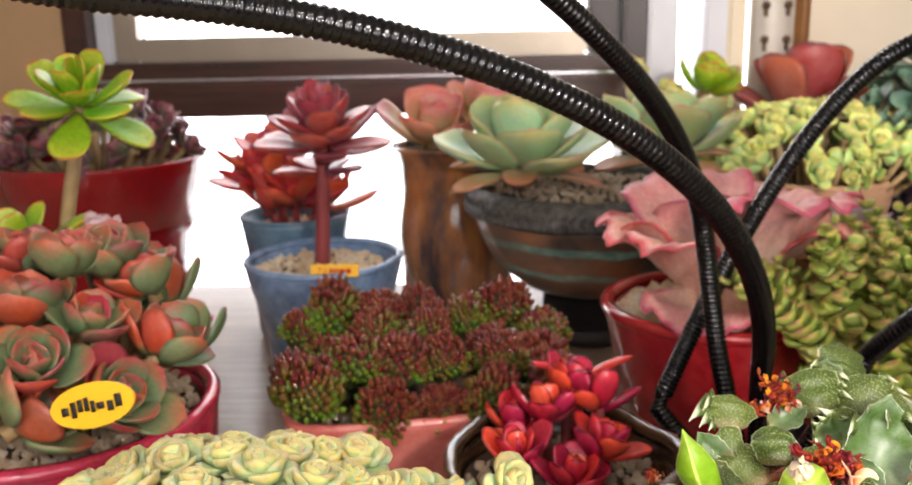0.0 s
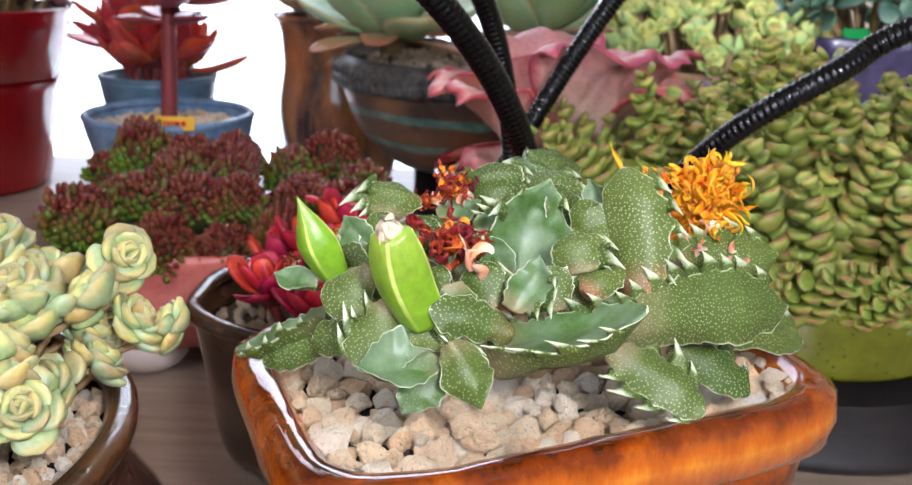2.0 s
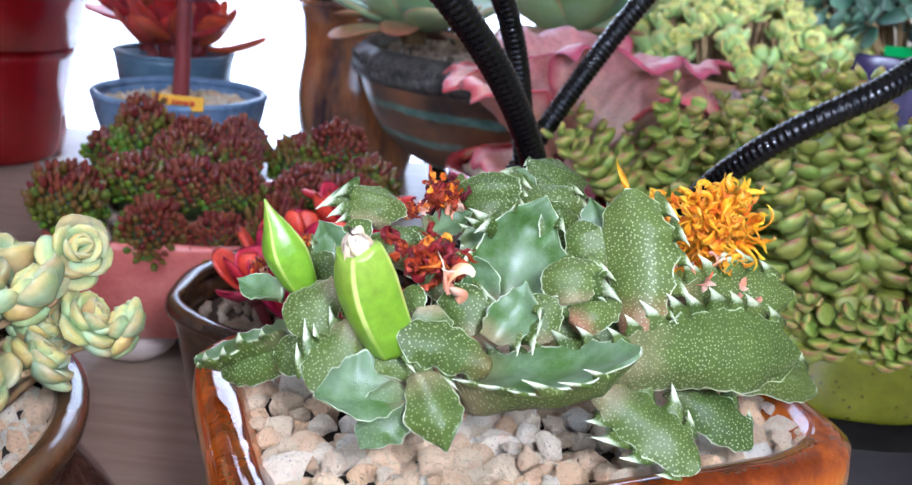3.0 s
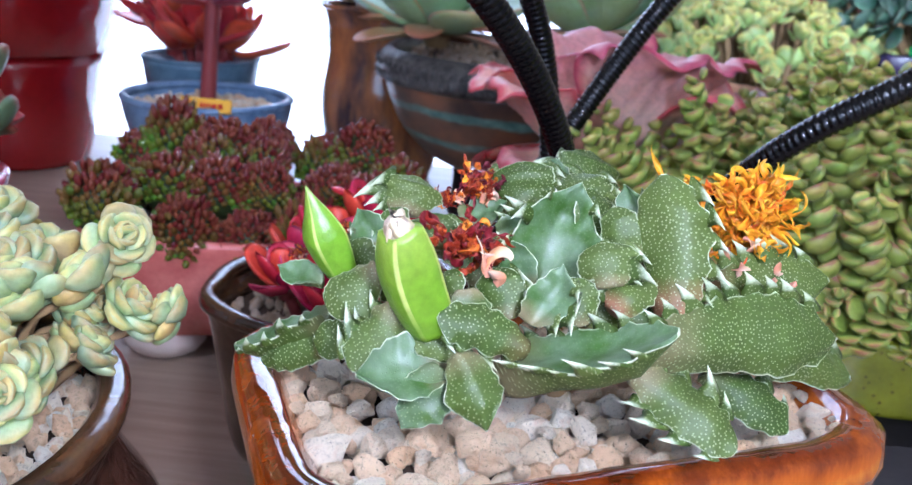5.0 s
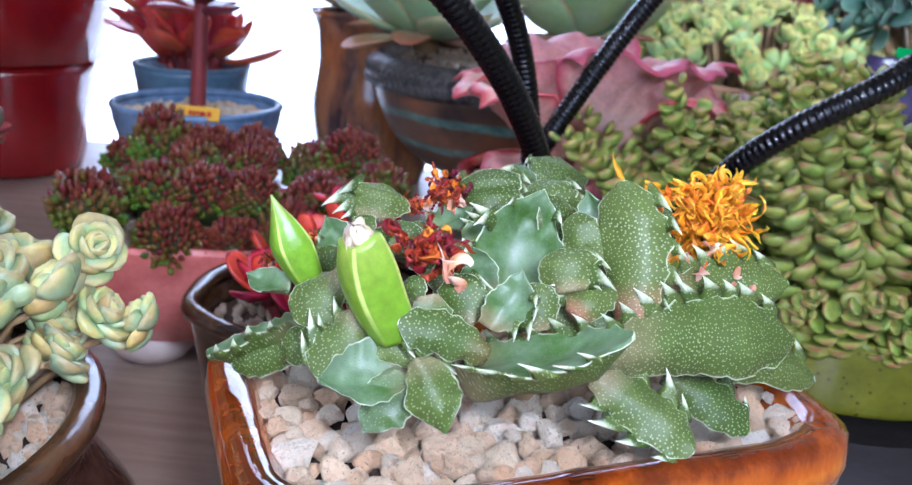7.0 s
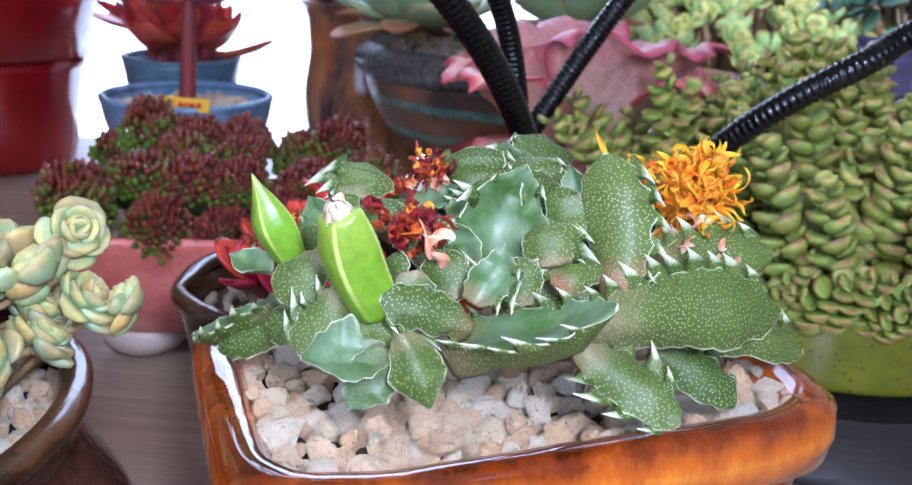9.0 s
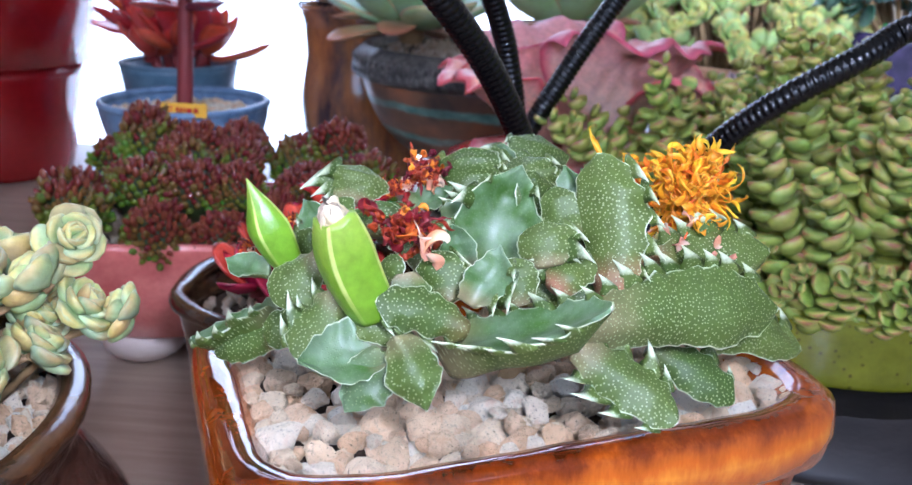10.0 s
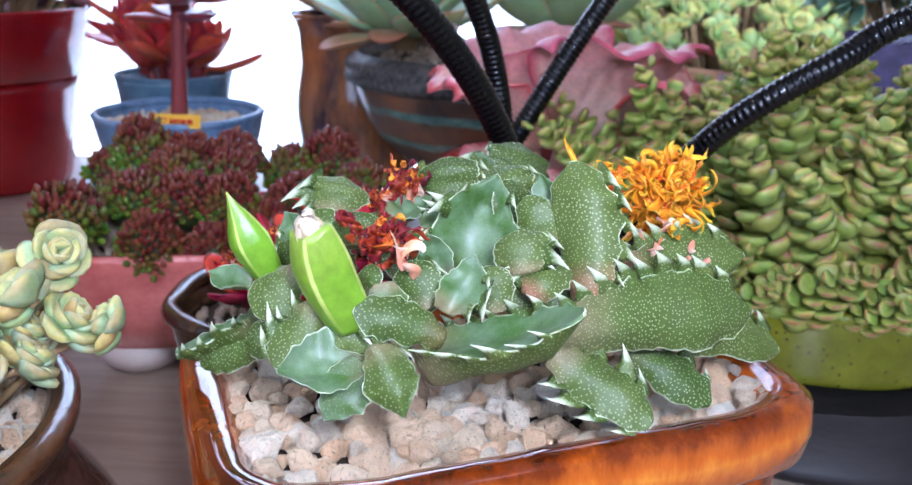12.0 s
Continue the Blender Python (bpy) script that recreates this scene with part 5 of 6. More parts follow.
rng = random.Random(11)
rest = []
for row in range(4):
    count = (5, 6, 5, 6)[row]
    for k in range(count):
        x = -0.060 + 0.116 * (k + (0.35, 0.2, 0.5, 0.1)[row]) / (count - 0.6) + rng.uniform(-0.005, 0.005)
        y = -0.037 + 0.078 * row / 3 + rng.uniform(-0.005, 0.005)
        z = 0.010 + 0.008 * row / 3 + rng.uniform(-0.005, 0.008)
        hm = pose(x, y, z, rng.uniform(-24, 12), rng.uniform(-20, 20), rng.uniform(0, 360)) @ Matrix.Diagonal((rng.uniform(0.85, 1.15), rng.uniform(0.85, 1.15), rng.uniform(0.95, 1.3), 1)) @ Matrix.Scale(rng.uniform(0.82, 1.16), 4)
        # Filler ball, coloured dark as the shade deep between the beans.
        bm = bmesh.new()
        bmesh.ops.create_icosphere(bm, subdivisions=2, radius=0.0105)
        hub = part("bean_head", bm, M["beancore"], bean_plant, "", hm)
        beans = bean_frames(rng, 190, 0.0122, rng.choice((-0.9, 0.0, 0.4, 0.8)))
        if row == 0 and k in (1, 2, 3):
            for m, kind in beans[:98]:
                part("bean", BEANS[kind], None, hub, "", m)
            beans = beans[98:]
        rest += [((BEAN[0], BEAN[1], [(0.05, 0.25, 0.4, 0.55, 0.7)[kind]] * len(BEAN[0]), [0.0] * len(BEAN[0])), hm @ m, 0.0) for m, kind in beans]
        part("stem", tube([(x * 0.95, y, -0.004), (x, y, z)], 0.0022, 6), M["stem"], bean_plant)
tagged(part("bean_mat", joined("bean_mat", M["bean"], rest), None, bean_plant, "crowded brown-red and green beans"), kind="stuff")

# ---- wavy bronze pot with crimson succulent ----
B = (0.045, 0.322, TABLE)
pot("oval_plant_pot", B, [(0.026, 0.0), (0.034, 0.006), (0.039, 0.03), (0.042, 0.052), (0.044, 0.060)], M["wavy"], "dark bronze glazed pot with a wavy rim", 0.005, 0.014, wobble=0.004, seed=4, freq=1.6)
grit("gravel", (B[0], B[1], 0.031), 0.037, 0.037, 260, 0.0028, M["stone2"], "tan gravel in the bronze pot", 6)
crim = thing("crimson_crassula", (B[0], B[1], 0.028), "glossy crimson red succulent with pointed leaves", "succulent")
crim_leaves = [leaf_mesh(M["crimson"], L=0.019, W=0.0125, T=0.004, a=0.7, b=0.5, curl=c, cup=0.14, nu=8, nv=8) for c in (0.3, 0.6)]
for i, (x, y, z, k) in enumerate([(-0.016, -0.012, 0.014, 1.0), (-0.006, 0.006, 0.022, 1.05), (0.012, -0.010, 0.016, 0.9), (0.014, 0.012, 0.024, 1.0), (-0.018, 0.014, 0.014, 0.8), (0.0, -0.022, 0.010, 0.8), (0.003, 0.022, 0.026, 0.9)]):
    rosette(crim, (x, y, z), (rng.uniform(-25, 25), rng.uniform(-25, 25), rng.uniform(0, 360)), crim_leaves, 12, 0.019 * k, 15, 82, 0.55, 40 + i, 0.1, stem_mat=M["redstem"])
    part("stem", tube([(x * 0.7, y * 0.7, 0.0), (x, y, z)], 0.0018, 7), M["redstem"], crim)
horn = leaf_mesh(M["crimson"], L=0.023, W=0.0050, T=0.0042, a=0.35, b=0.6, curl=-0.5, cup=0.05)
part("stem", tube([(0.0070, 0.0280, 0.0), (0.0090, 0.0280, 0.0310)], 0.0022, 8), M["redstem"], crim)
for d in ((-0.0190, -0.0050, 0.0170), (0.0160, 0.0000, 0.0140), (0.004, -0.02, 0.004)):
    part("leaf", horn, None, crim, "", frame_to(d, (0, 0, 1), (0.0090, 0.0280, 0.0290)))

# ---- flame echeveria in the crimson pot ----
E = (-0.150, 0.340, TABLE)
pot("round_plant_pot", E, [(0.040, 0.0), (0.050, 0.008), (0.058, 0.036), (0.0605, 0.062), (0.061, 0.073)], M["magenta"], "glossy crimson pink glazed pot", 0.005, 0.014, wobble=0.0012)
grit("gravel", (E[0], E[1], 0.049), 0.055, 0.055, 800, 0.0028, M["stone2"], "tan gravel in the crimson pot", 8)
flame = thing("flame_echeveria", (E[0], E[1], 0.047), "red-tipped green echeveria rosettes in a dense clump", "succulent")
flame_leaves = [leaf_mesh(M["flame"], L=0.028, W=0.024, T=0.0055, a=0.8, b=0.62, curl=c, cup=0.15, point=0.8) for c in (0.5, 0.9)]
rng = random.Random(15)
for i, (x, y, z, tx, ty) in enumerate(mound(26, 0.058, 0.058, 0.046, rng, 0.16)):
    if y < -0.03 and z < 0.02:
        x, y, z = x * 0.86, y * 0.86, 0.014
    k, z = rng.uniform(0.85, 1.15), z + (0.012 if y > 0 else 0.004)
    rosette(flame, (x, y, z), (tx + 8, ty, rng.uniform(0, 360)), flame_leaves, 16, 0.027, 16, 80, 0.45, 60 + i, 0.14, scale=0.84 * k)
    part("stem", tube([(x * 0.35, y * 0.35, 0.0), (x * 0.85, y * 0.85, z * 0.9)], 0.003, 7), M["stem"], flame)
tag("plant_label", (-0.0995, 0.2655, 0.0855), 0.0265, 0.0135, 0, -14, M["yellowtag"], "oval yellow plant label with black handwriting", M["ink"], True, "", -12)

# lime rosette on a bare stalk
G = (-0.180, 0.432, TABLE)
pot("round_plant_pot", G, [(0.02, 0.0), (0.026, 0.03), (0.03, 0.07)], M["tan"], "small tan clay pot hidden behind the clump", 0.003, 0.012)
grit("gravel", (G[0], G[1], 0.042), 0.025, 0.025, 60, 0.003, M["stone2"], "gravel in the small clay pot", 9)
lime_plant = thing("stalked_lime_succulent", (G[0], G[1], 0.04), "lime green rosette on a bare tan stalk", "succulent")
part("stalk", tube(bezier([(-0.003, 0.0, 0.0), (-0.012, 0, 0.04), (0.0, 0, 0.07), (0.009, 0.005, 0.118)], 14), 0.0036, 10, 0.9), M["stem"], lime_plant, "bare tan stalk")
lime_leaves = [leaf_mesh(M["limeros"], L=0.034, W=0.021, T=0.006, a=1.0, b=0.45, curl=c, cup=0.10) for c in (0.1, 0.4)]
rosette(lime_plant, (0.009, 0.005, 0.118), (20, 4, 0), lime_leaves, 18, 0.034, -30, 72, 0.6, 3, 0.1)
lil = leaf_mesh(M["lilac"], L=0.02, W=0.012, T=0.004, a=0.6, b=0.6, curl=0.5, cup=0.12)
rosette(lime_plant, (0.016, -0.008, 0.055), (0, 10, 0), lil, 10, 0.02, 30, 85, 0.6, 4)
rosette(lime_plant, (-0.02, -0.01, 0.052), (10, -15, 0), lime_leaves, 9, 0.02, 10, 80, 0.5, 5)

# ---- tall red pot with plum plant ----
Fp = (-0.262, 0.66, TABLE)
red_pot = thing("tapered_plant_pot", Fp, "tall glossy red painted pot with a deep rim band", "plant pot")
part("body", lathe(smooth_profile([(0.047, 0.0), (0.052, 0.02), (0.063, 0.082)], 4), 56, None, 0.0003), M["redgloss"], red_pot)
part("rim_band", lathe([(0.062, 0.079), (0.070, 0.080), (0.0735, 0.121), (0.074, 0.124), (0.0735, 0.1255), (0.070, 0.1255), (0.069, 0.122), (0.068, 0.10)], 56, None, 0.0003), M["redgloss"], red_pot, "deep red rim band")
grit("gravel", (Fp[0], Fp[1], 0.096), 0.068, 0.068, 420, 0.003, M["stone2"], "brown gravel in the red pot", 10)
plum = thing("plum_echeveria", (Fp[0], Fp[1], 0.093), "dark plum and grey-green clumped rosettes", "succulent")
plum_leaves = [leaf_mesh(M["plum"], L=0.017, W=0.011, T=0.004, a=0.7, b=0.5, curl=c, cup=0.14, point=0.6) for c in (0.6, 0.9)]
rng = random.Random(23)
for i, (x, y, z, tx, ty) in enumerate(mound(26, 0.062, 0.058, 0.046, rng, 0.05)):
    rosette(plum, (x, y, z + 0.006), (tx + 6, ty, rng.uniform(0, 360)), plum_leaves, 15, 0.018 * rng.uniform(0.8, 1.15), -8, 80, 0.5, 80 + i)
    part("stem", tube([(x * 0.7, y * 0.7, 0.0), (x, y, z + 0.006)], 0.0025, 6), M["stem"], plum)

# ---- two blue pots with red succulents ----
Hp = (-0.083, 0.552, TABLE)
pot("round_plant_pot", Hp, [(0.030, 0.0), (0.034, 0.006), (0.041, 0.045), (0.046, 0.066), (0.0475, 0.076)], M["blue"], "grey-blue glazed pot with an uneven rim", 0.004, 0.012, wobble=0.0016, seed=2, freq=2)
grit("gravel", (Hp[0], Hp[1], 0.050), 0.042, 0.042, 420, 0.0027, M["stone"], "pale gravel in the blue pot", 12)
burg = thing("burgundy_stalked_succulent", (Hp[0], Hp[1], 0.05), "burgundy rosette on an upright red stalk", "succulent")
part("stalk", tube(bezier([(-0.002, 0.004, -0.002), (0.0, 0.004, 0.02), (0.001, 0.004, 0.04), (0.003, 0.004, 0.084)], 10), 0.0048, 12, 0.8), M["redstem"], burg, "upright dull red stalk")
burg_leaves = [leaf_mesh(M["burgundy"], L=0.038, W=0.022, T=0.006, a=0.85, b=0.62, curl=c, cup=0.14, point=0.4) for c in (0.1, 0.4)]
rosette(burg, (0.003, 0.004, 0.070), (12, -3, 20), burg_leaves, 30, 0.038, -6, 74, 0.6, 9, 0.08, up=0.45, stem_mat=M["redstem"], scale=1.12)
for d in ((-1, -0.35, 0.02), (0.9, -0.5, 0.1), (0.3, 0.9, 0.1), (-0.6, 0.7, 0.15)):
    part("leaf", burg_leaves[0], None, burg, "", frame_to(d, (0, 0, 1), (0.002, 0.004, 0.058)) @ Matrix.Scale(0.8, 4))
tag("plant_label", (-0.0690, 0.5100, 0.0588), 0.0275, 0.0075, 0, -12, M["yellowtag"], "small yellow plant label with red handwriting", M["redink"], False, "72")

Ip = (-0.118, 0.638, TABLE)
pot("round_plant_pot", Ip, [(0.026, 0.0), (0.030, 0.006), (0.033, 0.05), (0.038, 0.086)], M["blue2"], "slate blue glazed pot behind the label", 0.003, 0.012, wobble=0.0006)
grit("gravel", (Ip[0], Ip[1], 0.057), 0.033, 0.033, 220, 0.0027, M["stone"], "pale gravel in the slate blue pot", 13)
scar = thing("scarlet_succulent", (Ip[0], Ip[1], 0.055), "scarlet red succulent with spreading pointed leaves", "succulent")
scar_leaves = [leaf_mesh(M["scarlet"], L=0.042, W=0.019, T=0.006, a=0.75, b=0.5, curl=c, cup=0.12, point=0.4) for c in (0.35, 0.7)]
for i, (x, y, z, k) in enumerate([(-0.016, -0.006, 0.016, 0.9), (0.018, -0.004, 0.016, 1.0), (-0.014, 0.008, 0.040, 0.95), (0.004, -0.014, 0.022, 0.8), (-0.022, 0.004, 0.028, 0.85)]):
    rosette(scar, (x, y, z), (rng.uniform(-10, 10), x * 500, rng.uniform(0, 360)), scar_leaves, 15, 0.036 * k, 6, 78, 0.6, 90 + i, stem_mat=M["redstem"])
    part("stem", tube([(x * 0.6, y * 0.6, 0.0), (x, y, z)], 0.003, 8), M["redstem"], scar)

# ---- bronze vase pot with blush echeveria ----
Jp = (-0.008, 0.715, TABLE)
pot("vase_plant_pot", Jp, [(0.038, 0.0), (0.044, 0.02), (0.0465, 0.055), (0.042, 0.085), (0.0425, 0.105), (0.046, 0.118), (0.0475, 0.122)], M["bronze"], "waisted raku-brown glazed vase pot", 0.004, 0.012, wobble=0.0022, freq=2.5)
grit("gravel", (Jp[0], Jp[1], 0.094), 0.036, 0.036, 120, 0.003, M["stone2"], "gravel in the vase pot", 14)
blush = thing("blush_echeveria", (Jp[0], Jp[1], 0.092), "peach and pink echeveria with broad pointed leaves", "succulent")
blush_leaves = [leaf_mesh(M["blush"], L=0.050, W=0.046, T=0.008, a=0.8, b=0.34, curl=c, cup=0.14, point=0.7) for c in (0.5, 0.8)]
rosette(blush, (-0.016, -0.004, 0.012), (14, -8, 50), blush_leaves, 13, 0.050, 10, 76, 0.55, 101)
rosette(blush, (0.024, 0.01, 0.02), (0, 10, 10), blush_leaves, 13, 0.036, 15, 80, 0.55, 102)
part("stem", tube([(0, 0, -0.004), (-0.016, 0, 0.018)], 0.006, 8), M["stem"], blush)

# ---- banded pot with two glaucous echeverias ----
Kp = (0.087, 0.625, TABLE)
bm = bmesh.new()
bmesh.ops.create_icosphere(bm, subdivisions=1, radius=1, matrix=Matrix.Diagonal((0.0014, 0.0020, 0.0034, 1)))
rope_mesh = finish("rope_twist", bm)
rope_mesh.materials.append(M["ropeband"])
k_pot = thing("footed_plant_pot", Kp, "brown clay pot with verdigris bands on a foot", "plant pot")
part("body", lathe(smooth_profile([(0.030, 0.034), (0.046, 0.040), (0.066, 0.058), (0.076, 0.078), (0.079, 0.088)], 5) + [(0.072, 0.092)], 64, None, 0.0012), M["striped"], k_pot)
part("rim", lathe(smooth_profile([(0.079, 0.088), (0.084, 0.091), (0.083, 0.102), (0.077, 0.108)], 4) + [(0.073, 0.107), (0.071, 0.095)], 96, None, 0.0014, 3, 22.0), M["ropeband"], k_pot, "stamped rope-pattern rim")
for i in range(84):
    a = 6.28318 * i / 84
    for row_z, lean in ((0.0935, 0.5), (0.0995, -0.5)):
        rope_at = Matrix.Rotation(a, 4, "Z") @ Matrix.Translation((0.0842 - 0.05 * (row_z - 0.0935), 0, row_z)) @ Matrix.Rotation(lean, 4, "X")
        part("rope_twist", rope_mesh, None, k_pot, "", rope_at)
part("foot", lathe(smooth_profile([(0.032, 0.0), (0.034, 0.006), (0.026, 0.022), (0.031, 0.036)], 4), 40, None, 0.0006), M["charcoal"], k_pot, "dark turned foot")
grit("gravel", (Kp[0], Kp[1], 0.083), 0.070, 0.070, 420, 0.003, M["stone2"], "brown gravel in the banded pot", 16)
glau = thing("glaucous_echeveria", (Kp[0], Kp[1], 0.08), "grey-green echeveria pair with broad fleshy leaves", "succulent")
glau_leaves = [leaf_mesh(M["greenech"], L=0.052, W=0.041, T=0.009, a=0.85, b=0.46, curl=c, cup=0.13, point=0.8, nu=12, nv=12) for c in (0.45, 0.7)]
old_leaves = [leaf_mesh(M["dryech"], L=0.050, W=0.026, T=0.005, a=0.8, b=0.5, curl=-0.25, cup=0.1, nu=10)]
rosette(glau, (-0.045, -0.028, 0.022), (6, -4, 30), glau_leaves, 22, 0.052, 2, 80, 0.6, 111, 0.1, scale=1.14)
rosette(glau, (-0.045, -0.028, 0.018), (0, 0, 75), old_leaves, 8, 0.050, -4, 8, 0.95, 112, 0.1)
rosette(glau, (0.050, 0.006, 0.022), (4, 10, 80), glau_leaves, 20, 0.044, 2, 80, 0.6, 113, 0.1, scale=1.2)
rosette(glau, (0.050, 0.006, 0.018), (0, 0, 20), old_leaves, 7, 0.042, -4, 8, 0.95, 114, 0.1)

# ---- oxblood pot with frilled pink echeveria ----
Lp = (0.133, 0.462, TABLE)
pot("round_plant_pot", Lp, [(0.034, 0.0), (0.040, 0.008), (0.049, 0.04), (0.055, 0.066), (0.0565, 0.073)], M["redglaze"], "glossy oxblood red glazed pot", 0.006, 0.014)
grit("gravel", (Lp[0], Lp[1], 0.050), 0.049, 0.049, 620, 0.0040, M["stone"], "rounded tan pebbles in the oxblood pot", 17)


def fan_mesh(L, W, seed):
    """A fan-shaped leaf with warty skin and a tightly ruffled free edge."""
    nu, nw = 26, 64
    verts, faces, us, es = [], [], [], []
    for sheet in (1, -1):
        for i in range(nu + 1):
            u = i / nu
            half = W / 2 * (0.12 + 0.88 * math.sin(0.5 * math.pi * min(1, u * 1.08)) ** 0.9)
            for k in range(nw + 1):
                v = 2 * k / nw - 1
                e = max(abs(v) ** 3, u ** 5)
                ruff = max(0.0, u - 0.62) / 0.38
                amp = 0.0030 * ruff ** 2.2 + 0.0006 * max(0, abs(v) - 0.75) / 0.25 * u
                wave = amp * (math.sin(v * 9 + seed * 1.7) + 0.45 * math.sin(v * 21 + seed))
                x = L * u * (1 - 0.16 * v * v * u) + 0.0022 * ruff ** 2 * abs(math.sin(v * 7 + seed * 2.1))
                thick = 0.0022 * (1 - 0.6 * u) * (1 - v * v) ** 0.4 + 0.00035
                z = 0.30 * L * u * u * 0.6 + 0.20 * W * v * v * (1 - 0.3 * u) + wave - 0.22 * L * u ** 9
                z += 0.0012 * noise.noise((x * 260, v * 9, seed * 3.0)) + 0.004 * u * noise.noise((u * 2.2, v * 2.0, seed * 5.0))
                verts.append((x, half * v, z + sheet * thick))
                us.append(u)
                es.append(max(abs(v), 1 - (1 - u) * 3.2))
    n = (nu + 1) * (nw + 1)
    for i in range(nu):
        for k in range(nw):
            a = i * (nw + 1) + k
            faces.append((a, a + nw + 1, a + nw + 2, a + 1))
            faces.append((n + a, n + a + 1, n + a + nw + 2, n + a + nw + 1))
    rim = [i * (nw + 1) for i in range(nu + 1)] + [nu * (nw + 1) + k for k in range(1, nw + 1)] + [i * (nw + 1) + nw for i in range(nu - 1, -1, -1)] + list(range(nw - 1, 0, -1))
    for a, c in zip(rim, rim[1:] + rim[:1]):
        faces.append((a, n + a, n + c, c))
    me = mesh_of("leaf", verts, faces, {"u": us, "e": es})
    me.materials.append(M["frill"])
    return me


frill = thing("frilled_pink_echeveria", (Lp[0], Lp[1], 0.045), "pink echeveria with large wavy frilled leaves", "succulent")
for i, (d, at, k, hint) in enumerate([
        ((-0.75, -0.35, 0.62), (-0.012, -0.012, 0.016), 1.0, (0.5, 0.2, 0.8)), ((0.30, -0.40, 0.62), (0.010, -0.016, 0.018), 1.15, (-0.2, 0.4, 0.8)),
        ((0.85, -0.1, 0.55), (0.012, 0.0, 0.018), 1.0, (-0.5, 0, 0.8)), ((-0.25, 0.4, 0.8), (-0.004, 0.012, 0.02), 1.0, (0.1, -0.4, 0.8)),
        ((0.5, 0.5, 0.7), (0.01, 0.012, 0.02), 1.0, (-0.3, -0.3, 0.8)), ((-0.2, -0.6, 0.05), (-0.006, -0.016, 0.010), 0.75, (0, 0, 1)),
        ((0.55, -0.6, 0.0), (0.012, -0.014, 0.009), 0.85, (0, 0, 1)), ((-0.7, 0.2, 0.5), (-0.01, 0.0, 0.018), 0.9, (0.4, 0, 0.9)), ((-0.1, -0.1, 1), (0, 0, 0.022), 0.75, (0, 1, 0.2))]):
    fan = fan_mesh(0.056, 0.076, i)
    part("leaf", fan, None, frill, "", frame_to(d, hint, at) @ Matrix.Scale(k, 4))
part("stem", tube([(0, 0, -0.004), (0, 0, 0.02)], 0.012, 10, 0.7), M["redstem"], frill)

# ---- lime pot with chain crassula ----
Mp = (0.232, 0.400, TABLE)
lime_pot = thing("round_plant_pot", Mp, "dark clay pot with lime speckled glaze over its upper part", "plant pot")
part("body", lathe(smooth_profile([(0.084, 0.0), (0.088, 0.005), (0.080, 0.014), (0.070, 0.022), (0.066, 0.030)], 4), 56, None, 0.0008), M["charcoal"], lime_pot, "dark unglazed lower body")
part("glazed_rim", lathe(smooth_profile([(0.066, 0.029), (0.0685, 0.031), (0.072, 0.050), (0.073, 0.057)], 4) + [(0.071, 0.0585), (0.068, 0.056), (0.066, 0.04)], 56, None, 0.0012), M["lime"], lime_pot, "speckled lime glaze")
grit("gravel", (Mp[0], Mp[1], 0.030), 0.066, 0.066, 420, 0.0028, M["stone2"], "tan gravel under the chain crassula", 18)
chain = thing("chain_crassula", (Mp[0], Mp[1], 0.028), "lime green crassula with stacked bead-like leaves", "succulent")


def chain_stem(seed, n, bend):
    """A column of crossed pairs of plump leaves."""
    rngc = random.Random(seed)
    one = leaf_data(0.0088, 0.0096, 0.0052, 0.65, 0.50, 0.45, 0.10, 0.6, 7, 10)
    pieces = []
    for i in range(n):
        q = i / (n - 1)
        z = 0.0043 * i
        size = 1.08 - 0.5 * max(0, q - 0.6) / 0.4
        off = Vector((bend * q * q * 0.02, 0, z))
        for k in range(2):
            m = Matrix.Translation(off) @ Matrix.Rotation(i * 1.5708 + k * 3.1416 + rngc.uniform(-0.25, 0.25), 4, "Z") @ Matrix.Translation((0.0006, 0, 0)) @ Matrix.Rotation(-radians(20 + 35 * max(0, q - 0.75) * 4 * 0.5 + rngc.uniform(-8, 8)), 4, "Y") @ Matrix.Scale(size * rngc.uniform(0.9, 1.1), 4)
            pieces.append((one, m, 0.0 if q < 0.85 else 0.2))
    return joined("chain_stem", M["chain"], pieces)


columns = [chain_stem(30 + k, 11 + 2 * k, (-1) ** k) for k in range(5)]
rng = random.Random(31)
for i in range(84):
    a, q = i * GOLD, 0.066 * math.sqrt((i + 0.5) / 84)
    x, y = q * math.cos(a), q * math.sin(a)
    edge = q / 0.066
    inner = 4 if edge < 0.45 else (3 if edge < 0.75 else rng.choice((1, 2, 2, 3)))
    part("chain_stem", columns[inner], None, chain, "", pose(x, y, 0.002, -y * 420 + rng.uniform(-8, 8), x * 420 + rng.uniform(-8, 8), rng.uniform(0, 360)) @ Matrix.Scale(rng.uniform(0.95, 1.15), 4))
for i in range(22):
    a = -2.9 + 2.6 * i / 21
    part("chain_stem", columns[0], None, chain, "", pose(0.066 * math.cos(a), 0.066 * math.sin(a), 0.004, rng.uniform(30, 62), 0, math.degrees(a) + 90 + rng.uniform(-20, 20)) @ Matrix.Scale(rng.uniform(0.55, 0.8), 4))
